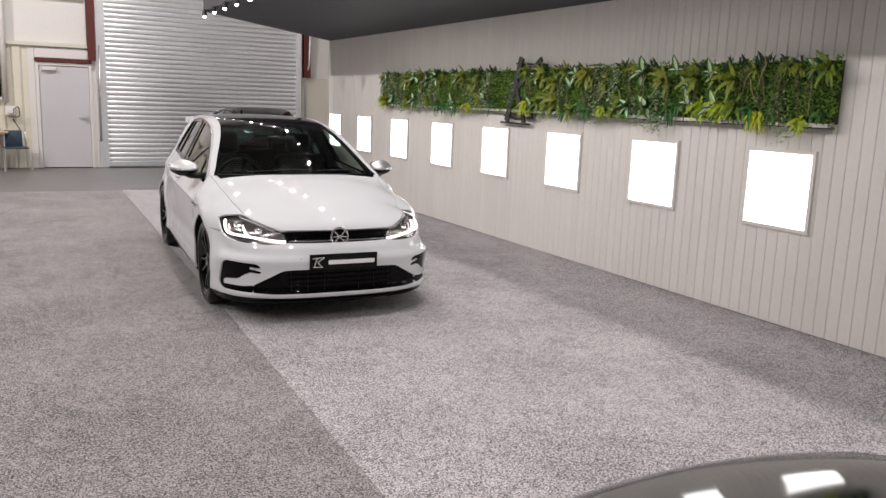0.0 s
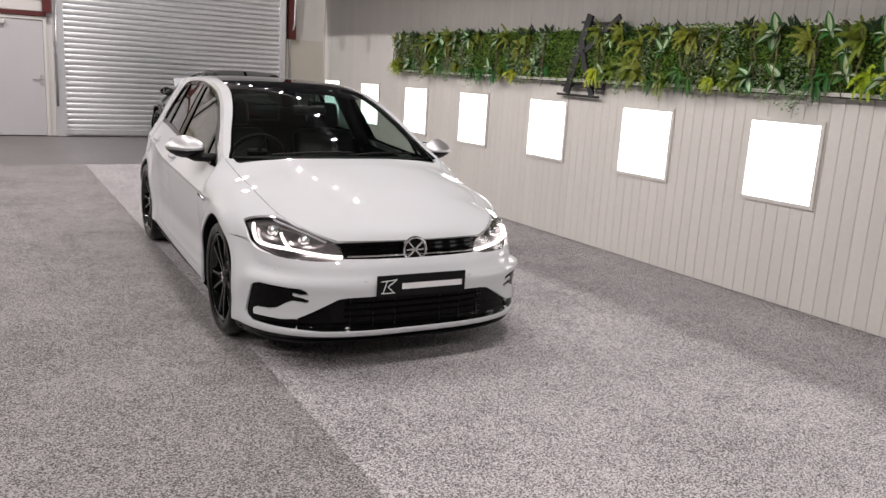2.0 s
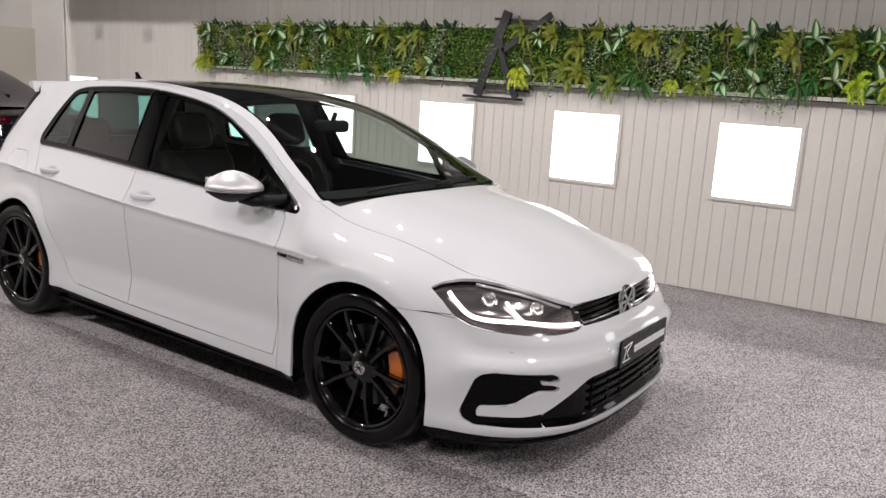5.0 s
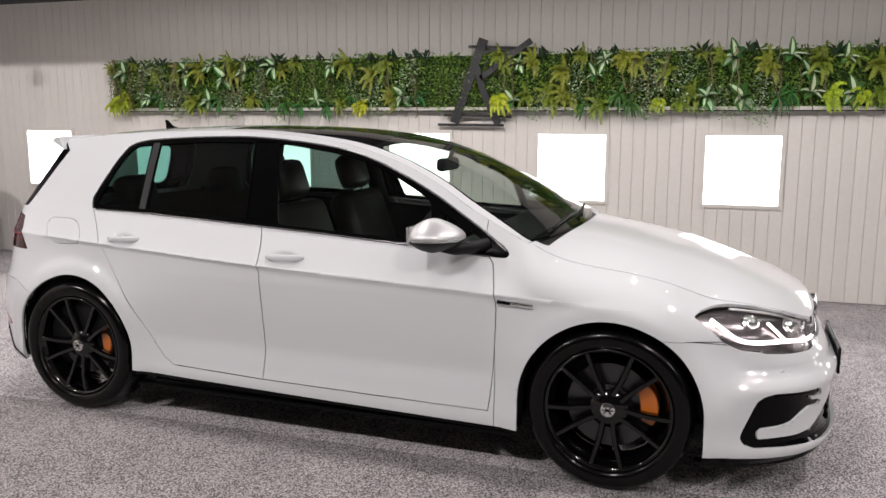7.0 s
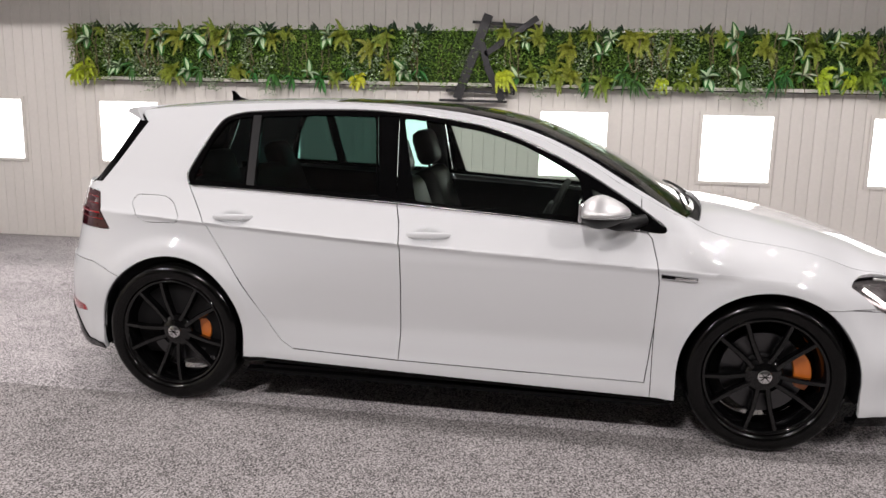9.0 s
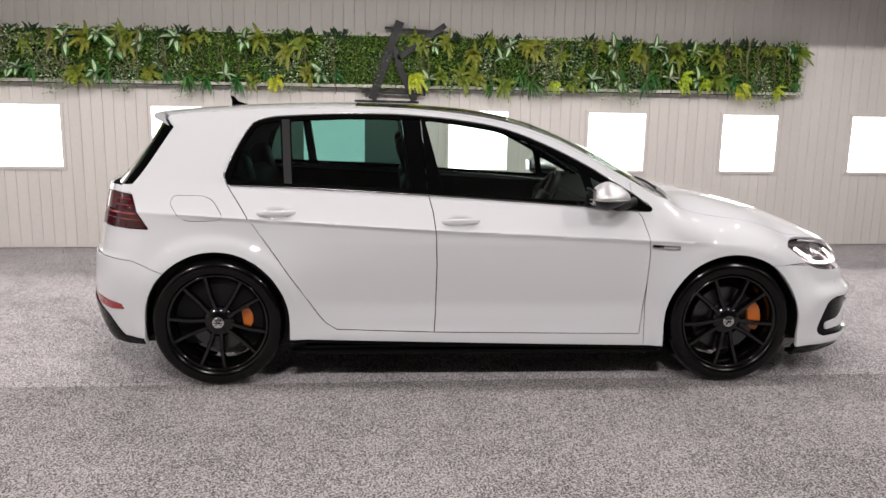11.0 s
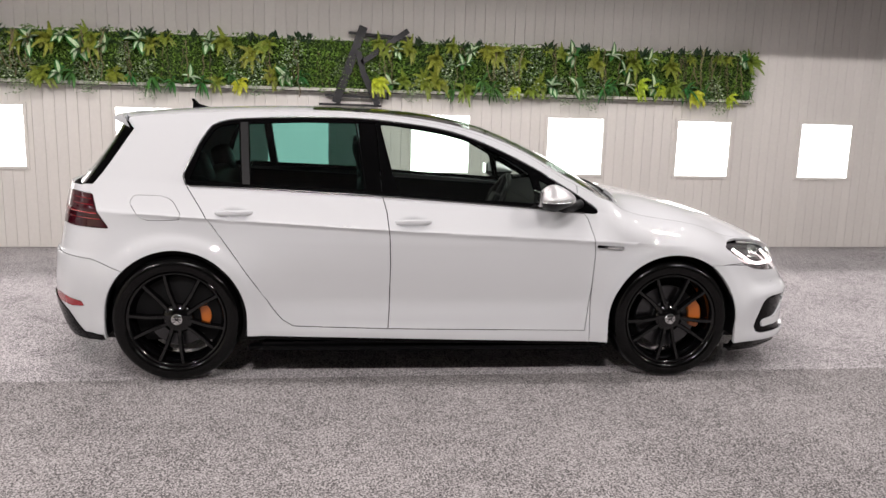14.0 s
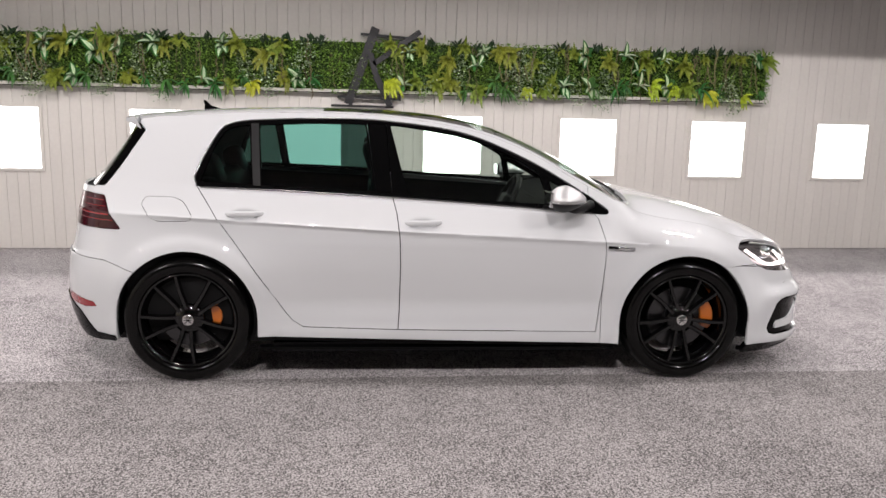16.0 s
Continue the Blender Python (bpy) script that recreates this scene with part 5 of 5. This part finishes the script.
def edge_spot(y):
    e = empty("spot_lamp", pose(EDGE_X - 0.06, y, EDGE_Z - 0.02), "small lit spotlight on the canopy edge", "spotlight", "spotlights along the canopy edge")
    part("bracket", boxed(-0.02, 0.06, -0.012, 0.012, -0.015, 0.01), BLACK, e)
    part("can", rod(bmesh.new(), (-0.01, 0, 0.0), (-0.01, 0, -0.085), 0.032, 0.042, n=18), BLACK, e)
    bm = bmesh.new()
    bmesh.ops.create_uvsphere(bm, u_segments=14, v_segments=8, radius=0.024, matrix=Matrix.Translation((-0.01, 0, -0.095)))
    part("bulb", bm, BULB, e, "glowing bulb", True)
    wash = y < 11.6
    li = lamp("SPOT", "spot_light", (EDGE_X - 0.07, y, EDGE_Z - 0.17), (EDGE_X + 0.35, y, 0) if wash else (EDGE_X - 1.0, y, 0), SPOT, 0.016)
    li.data.spot_size, li.data.spot_blend = radians(165 if wash else 115), 0.45 if wash else 0.3


for k in range(14):
    edge_spot(14.1 - 0.72 * k)

# ---- the lettered mark on the wall ----
e = empty("wall_mark", pose(4.655, 0, 0), "black flat-bar metal mark fixed over the plants", "wall sign")


def mark_bar(y0, z0, y1, z1, w, x=0.0, name="bar"):
    d = Vector((0, y1 - y0, z1 - z0))
    m = Matrix.Translation((x, (y0 + y1) / 2, (z0 + z1) / 2)) @ pose(0, 0, 0, math.degrees(math.atan2(d.z, d.y)), 0, 0)
    part(name, box(bmesh.new(), -0.012, 0.012, -d.length / 2, d.length / 2, -w / 2, w / 2, m=m), BLACK, e)


mark_bar(7.98, 2.135, 8.24, 1.42, 0.080)
mark_bar(7.56, 2.11, 8.00, 1.80, 0.050, -0.024)
mark_bar(8.03, 1.90, 7.98, 1.70, 0.055, -0.024)
mark_bar(7.98, 1.70, 7.84, 1.41, 0.060, -0.024)
mark_bar(8.12, 2.075, 7.52, 2.045, 0.022, 0.024)
mark_bar(8.02, 2.035, 7.62, 2.025, 0.014, 0.024)
mark_bar(8.34, 1.49, 7.76, 1.475, 0.022, 0.024)
mark_bar(8.40, 1.405, 7.80, 1.40, 0.022, 0.024)
mark_bar(7.74, 1.60, 7.745, 1.46, 0.022, 0.024)
for yy, zz in ((8.02, 2.06), (8.22, 1.48)):
    part("stand_off", boxed(0.0, 0.08, yy - 0.01, yy + 0.01, zz - 0.01, zz + 0.01), BLACK, e)

# ---- plant wall ----


def leaf_mat(name, colour, rough=0.5, spread=0.35):
    m = bpy.data.materials.new(name)
    m.use_nodes = True
    nt = m.node_tree
    b = nt.nodes["Principled BSDF"]
    b.inputs["Roughness"].default_value = rough
    b.inputs["Specular IOR Level"].default_value = 0.35
    geo = nt.nodes.new("ShaderNodeNewGeometry")
    ramp = nt.nodes.new("ShaderNodeMapRange")
    ramp.inputs["To Min"].default_value, ramp.inputs["To Max"].default_value = 1 - spread, 1 + spread
    hsv = nt.nodes.new("ShaderNodeHueSaturation")
    hsv.inputs["Color"].default_value = (*colour, 1)
    nt.links.new(geo.outputs["Random Per Island"], ramp.inputs["Value"])
    nt.links.new(ramp.outputs["Result"], hsv.inputs["Value"])
    hue = nt.nodes.new("ShaderNodeMapRange")
    hue.inputs["To Min"].default_value, hue.inputs["To Max"].default_value = 0.48, 0.52
    rnd = nt.nodes.new("ShaderNodeObjectInfo")
    nt.links.new(rnd.outputs["Random"], hue.inputs["Value"])
    nt.links.new(hue.outputs["Result"], hsv.inputs["Hue"])
    nt.links.new(hsv.outputs[0], b.inputs["Base Color"])
    return m


MOSS = leaf_mat("box_hedge_leaf", (0.18, 0.29, 0.045), 0.5, 0.5)
FERN = leaf_mat("fern_olive", (0.20, 0.25, 0.032))
DEEP = leaf_mat("dark_sprig_leaf", (0.025, 0.05, 0.022), 0.4)
LIME = leaf_mat("fern_lime", (0.42, 0.50, 0.033))
BROAD = leaf_mat("broad_leaf_green", (0.055, 0.175, 0.04), 0.4)
STRIPE = leaf_mat("leaf_pale_stripe", (0.56, 0.68, 0.46), 0.4)
IVY = leaf_mat("ivy_grey_green", (0.24, 0.31, 0.18), 0.55, 0.6)
VINE = leaf_mat("brown_vine", (0.17, 0.15, 0.075), 0.7, 0.4)
rng = random.Random(4)


def blade(bm, root, way, up, length, width, droop=0.3, n=5, fold=0.25, shape=0.45):
    """One leaf: a folded strip that bends down."""
    way, up = Vector(way).normalized(), Vector(up)
    across = way.cross(up).normalized()
    up = across.cross(way).normalized()
    rows, p, d = [], Vector(root), way.copy()
    for i in range(n + 1):
        t = i / n
        w = width * ((4 * t * (1 - t)) ** 0.7 * (1.15 - 0.5 * t) + 0.04)
        rows.append([bm.verts.new(p - across * w / 2 + up * w * fold), bm.verts.new(p), bm.verts.new(p + across * w / 2 + up * w * fold)])
        d = (d + Vector((0, 0, -droop / n))).normalized()
        p = p + d * length / n
    for a, b in zip(rows, rows[1:]):
        bm.faces.new((a[0], a[1], b[1], b[0]))
        bm.faces.new((a[1], a[2], b[2], b[1]))


def stripe(bm, root, way, up, length, width, droop):
    blade(bm, Vector(root) + Vector(up) * 0.004, way, up, length * 0.9, width * 0.48, droop, fold=0.5)


def frond(bm, root, way, length, droop=0.5, size=0.034):
    way = Vector(way).normalized()
    p, d, n = Vector(root), way.copy(), 26
    for i in range(n):
        t = i / n
        d = (d + Vector((0, 0, -droop / n))).normalized()
        p = p + d * length / n
        side = d.cross(Vector((-1, 0, 0.3))).normalized()
        ln = size * (1.25 - t) * (0.6 + 0.4 * min(1, t * 5))
        for s in (-1, 1):
            tip = p + side * s * ln * 1.6 + d * ln * 0.7 + Vector((rng.uniform(-0.005, 0.005), 0, -0.004))
            a, b = p + d * 0.006, p - d * 0.006
            mid = (p + tip) / 2
            bm.faces.new([bm.verts.new(v) for v in (b, mid - d * 0.0034, tip, mid + d * 0.0034, a)])


def fan(n, tilt0=0.2, tilt1=1.0, low=False):
    """Ways that spread out of the wall (towards -x)."""
    out = []
    for k in range(n):
        a = math.tau * (k + rng.uniform(-0.3, 0.3)) / n
        t = rng.uniform(tilt0, tilt1)
        v = Vector((-1.0 * (1.1 - t), math.cos(a) * t, math.sin(a) * t + (-0.25 if low else 0.15)))
        out.append(v.normalized())
    return out


def plant_meshes():
    kinds = {}

    def keep(kind, *pairs):
        kinds.setdefault(kind, []).append(pairs)
    for v in range(5):
        b1, b2 = bmesh.new(), bmesh.new()
        for w in fan(rng.choice((5, 6, 7)), 0.4, 0.95):
            ln, wd = rng.uniform(0.09, 0.17), rng.uniform(0.05, 0.085)
            blade(b1, (0, 0, 0), w, (-0.6, 0, 0.8), ln, wd, 0.45)
            if rng.random() < 0.8:
                stripe(b2, (0, 0, 0), w, (-0.6, 0, 0.8), ln, wd, 0.45)
        keep("broad_leaf_plant", (b1, BROAD, "leaves"), (b2, STRIPE, "leaf_stripes"))
    for kind, m, low in (("fern", FERN, False), ("lime_fern", LIME, True)):
        for v in range(4):
            b = bmesh.new()
            for w in fan(rng.choice((14, 17, 20)), 0.2, 1.0, low):
                frond(b, (0, 0, 0), w, rng.uniform(0.07, 0.19), rng.uniform(1.3, 2.2) if low else rng.uniform(0.9, 1.6), 0.017)
            keep(kind, (b, m, "fronds"))
    for v in range(4):
        b, pale = bmesh.new(), bmesh.new()
        for k in range(210):
            z = rng.uniform(-0.20, 0.17)
            y = rng.gauss(0, 0.05) + 0.03 * math.sin(9 * z + v)
            w = Vector((-0.7, rng.uniform(-1, 1), rng.uniform(-0.8, 0.6)))
            blade(pale if rng.random() < 0.10 else b, (rng.uniform(-0.06, 0.0), y, z), w, (-0.5, rng.uniform(-0.5, 0.5), 0.7), rng.uniform(0.016, 0.032), rng.uniform(0.013, 0.023), 0.2, 2, 0.15)
        keep("ivy", (b, IVY, "leaves"), (pale, STRIPE, "pale_leaves"))
    for v in range(4):
        b = bmesh.new()
        for w in fan(11, 0.35, 1.0, True):
            blade(b, (0, 0, 0), w, (-0.6, 0, 0.8), rng.uniform(0.12, 0.22), rng.uniform(0.018, 0.030), 1.7, 6)
        keep("arching_plant", (b, BROAD, "leaves"))
    for v in range(3):
        b = bmesh.new()
        for k in range(9):
            w = Vector((rng.uniform(-0.6, -0.1), rng.uniform(-0.8, 0.8), 1))
            blade(b, (rng.uniform(-0.02, 0), rng.uniform(-0.05, 0.05), rng.uniform(-0.03, 0.02)), w, (-0.8, 0, 0.4), rng.uniform(0.05, 0.11), rng.uniform(0.018, 0.032), 0.4, 4)
        keep("dark_sprig", (b, DEEP, "leaves"))
    for v in range(5):
        b = bmesh.new()
        for strand in range(2):
            y0, reach = rng.uniform(-0.04, 0.04), rng.uniform(-0.30, -0.12)
            pts = [Vector((0.04, y0, 0.13)), Vector((0.0, y0 + 0.005, 0.15))]
            while pts[-1].z > reach:
                pts.append(pts[-1] + Vector((rng.uniform(-0.008, 0.006), rng.uniform(-0.016, 0.016), -0.03)))
            if strand and v % 2:
                pts += [pts[-1] + Vector((0, 0.012 * k, 0.006 * k * k)) for k in range(1, 6)]
            tube(b, pts, rng.uniform(0.0035, 0.006), 5)
        keep("hanging_vine", (b, VINE, "stem"))
    return kinds


G0, G1, GZ0, GZ1 = 3.97, 11.88, 1.545, 2.02
garland = empty("plant_wall", pose(0, 0, 0), "long strip of mixed artificial foliage fixed on the wall", "plant wall")
part("backing", boxed(WX - 0.045, WX - 0.003, G0 + 0.03, G1 - 0.03, GZ0 + 0.01, GZ1 - 0.02), mat("dark_green_backing", (0.03, 0.06, 0.014), 0.9, grain=0.4, scale=60), garland, "dark green backing mat")
part("shelf_rail", boxed(WX - 0.085, WX - 0.003, G0 + 0.05, G1 - 0.08, GZ0 - 0.016, GZ0 + 0.012), BOARD, garland, "pale shelf rail under the foliage")
part("shelf_edge", boxed(WX - 0.075, WX - 0.003, G0 + 0.05, G1 - 0.08, GZ0 - 0.024, GZ0 - 0.016), MATT, garland, "thin dark strip")
bm = bmesh.new()
for k in range(26000):
    y, z = rng.uniform(G0, G1), GZ0 + (GZ1 - GZ0) * rng.random()
    lump = noise.noise((y * 4, z * 4, 3))
    edge = 0.030 * noise.noise((y * 9, 0.5, 1)) + 0.018 * noise.noise((y * 31, 2.5, 1))
    z += edge * (1 if z > 1.90 else 0) - (0.012 + 0.03 * noise.noise((y * 11, 7.5, 1)) if z < 1.60 else 0)
    x = WX - 0.05 - 0.045 * (0.5 + lump) * rng.random() - 0.01
    w = Vector((-0.8, rng.uniform(-1, 1), rng.uniform(-0.9, 0.9))).normalized()
    side = w.cross(Vector((rng.uniform(-1, 1), rng.uniform(-1, 1), 1))).normalized()
    ln, wd = rng.uniform(0.02, 0.038), rng.uniform(0.006, 0.011)
    p = Vector((x, y, z))
    bm.faces.new([bm.verts.new(q) for q in (p, p + w * ln * 0.5 + side * wd, p + w * ln, p + w * ln * 0.5 - side * wd)])
tagged(part("hedge_leaves", bm, MOSS, garland, "dense small green hedge leaves"), kind="stuff")
KINDS = plant_meshes()
SHARED = {}


def plant(kind, y, z, scale):
    v = rng.randrange(len(KINDS[kind]))
    key = (kind, v)
    if key not in SHARED:
        made = []
        for b, m, n in KINDS[kind][v]:
            o = part(kind if not made else n, b, m, garland if not made else made[0], smooth=False)
            made.append(o)
        SHARED[key] = made
        root = made[0]
    else:
        root = SHARED[key][0].copy()
        scene.collection.objects.link(root)
        root.parent = garland
        for o in SHARED[key][1:]:
            c = o.copy()
            scene.collection.objects.link(c)
            c.parent = root
    root.matrix_basis = pose(WX - 0.095, y, z, rng.uniform(-25, 25) * (0.15 if kind == "hanging_vine" else 1), 0, 0) @ Matrix.Scale(scale, 4)
    return root


UPPER = ("broad_leaf_plant", "fern", "fern", "hanging_vine", "broad_leaf_plant", "ivy", "dark_sprig", "fern", "ivy", "broad_leaf_plant", "fern")
LOWER = ("lime_fern", "arching_plant", "lime_fern", "broad_leaf_plant", "fern", "arching_plant", "lime_fern", "broad_leaf_plant", "ivy", "arching_plant", "fern")
y = G0 + 0.07
while y < G1 - 0.03:
    if 7.80 < y < 8.45:
        plant(rng.choice(("ivy", "hanging_vine")), y, rng.uniform(1.74, 1.84), 0.8).location.x += 0.045
        y += 0.125
        continue
    kind = rng.choice(UPPER)
    plant(kind, y + rng.uniform(-0.04, 0.04), {"broad_leaf_plant": rng.uniform(1.80, 1.95), "fern": rng.uniform(1.84, 1.97), "dark_sprig": 1.99}.get(kind, rng.uniform(1.76, 1.86)), rng.uniform(0.7, 1.1))
    low = rng.choice(LOWER)
    plant(low, y + 0.07 + rng.uniform(-0.04, 0.04), rng.uniform(1.57, 1.67), rng.uniform(0.7, 1.1))
    if rng.random() < 0.45:
        plant("hanging_vine", y + 0.03, rng.uniform(1.80, 1.88), rng.uniform(0.9, 1.2)).location.x -= 0.025
    if rng.random() < 0.40:
        plant("dark_sprig", y + rng.uniform(-0.05, 0.05), rng.uniform(1.97, 2.0), rng.uniform(0.6, 1.0))
    if rng.random() < 0.25:
        plant("fern", y + rng.uniform(-0.05, 0.05), rng.uniform(1.93, 1.99), rng.uniform(0.5, 0.8))
    y += 0.125

# ---- wall boards ----
bm = boxed(0.0, 0.0175, -0.0492, 0.0492, 0.004, TOP - 0.004)
bmesh.ops.bevel(bm, geom=[ed for ed in bm.edges if abs(ed.verts[0].co.z - ed.verts[1].co.z) > 1 and ed.verts[0].co.x < 0.005], offset=0.0034, segments=1, affect="EDGES")
wall = bpy.data.objects["wall_east"]
board = part("board", bm, BOARD, wall)
board.location = (WX, HY0 + 0.05, 0)
for k in range(1, int((BAY - HY0) / 0.1)):
    o = new("board", board.data)
    o.parent, o.location = wall, (WX, HY0 + 0.05 + 0.1 * k, 0)
tagged(obj("trim_corner", boxed(WX - 0.012, WX + 0.13, BAY, BAY + 0.02, 0, TOP), BOARD), "pale corner trim of the partition", "trim", kind="structure")
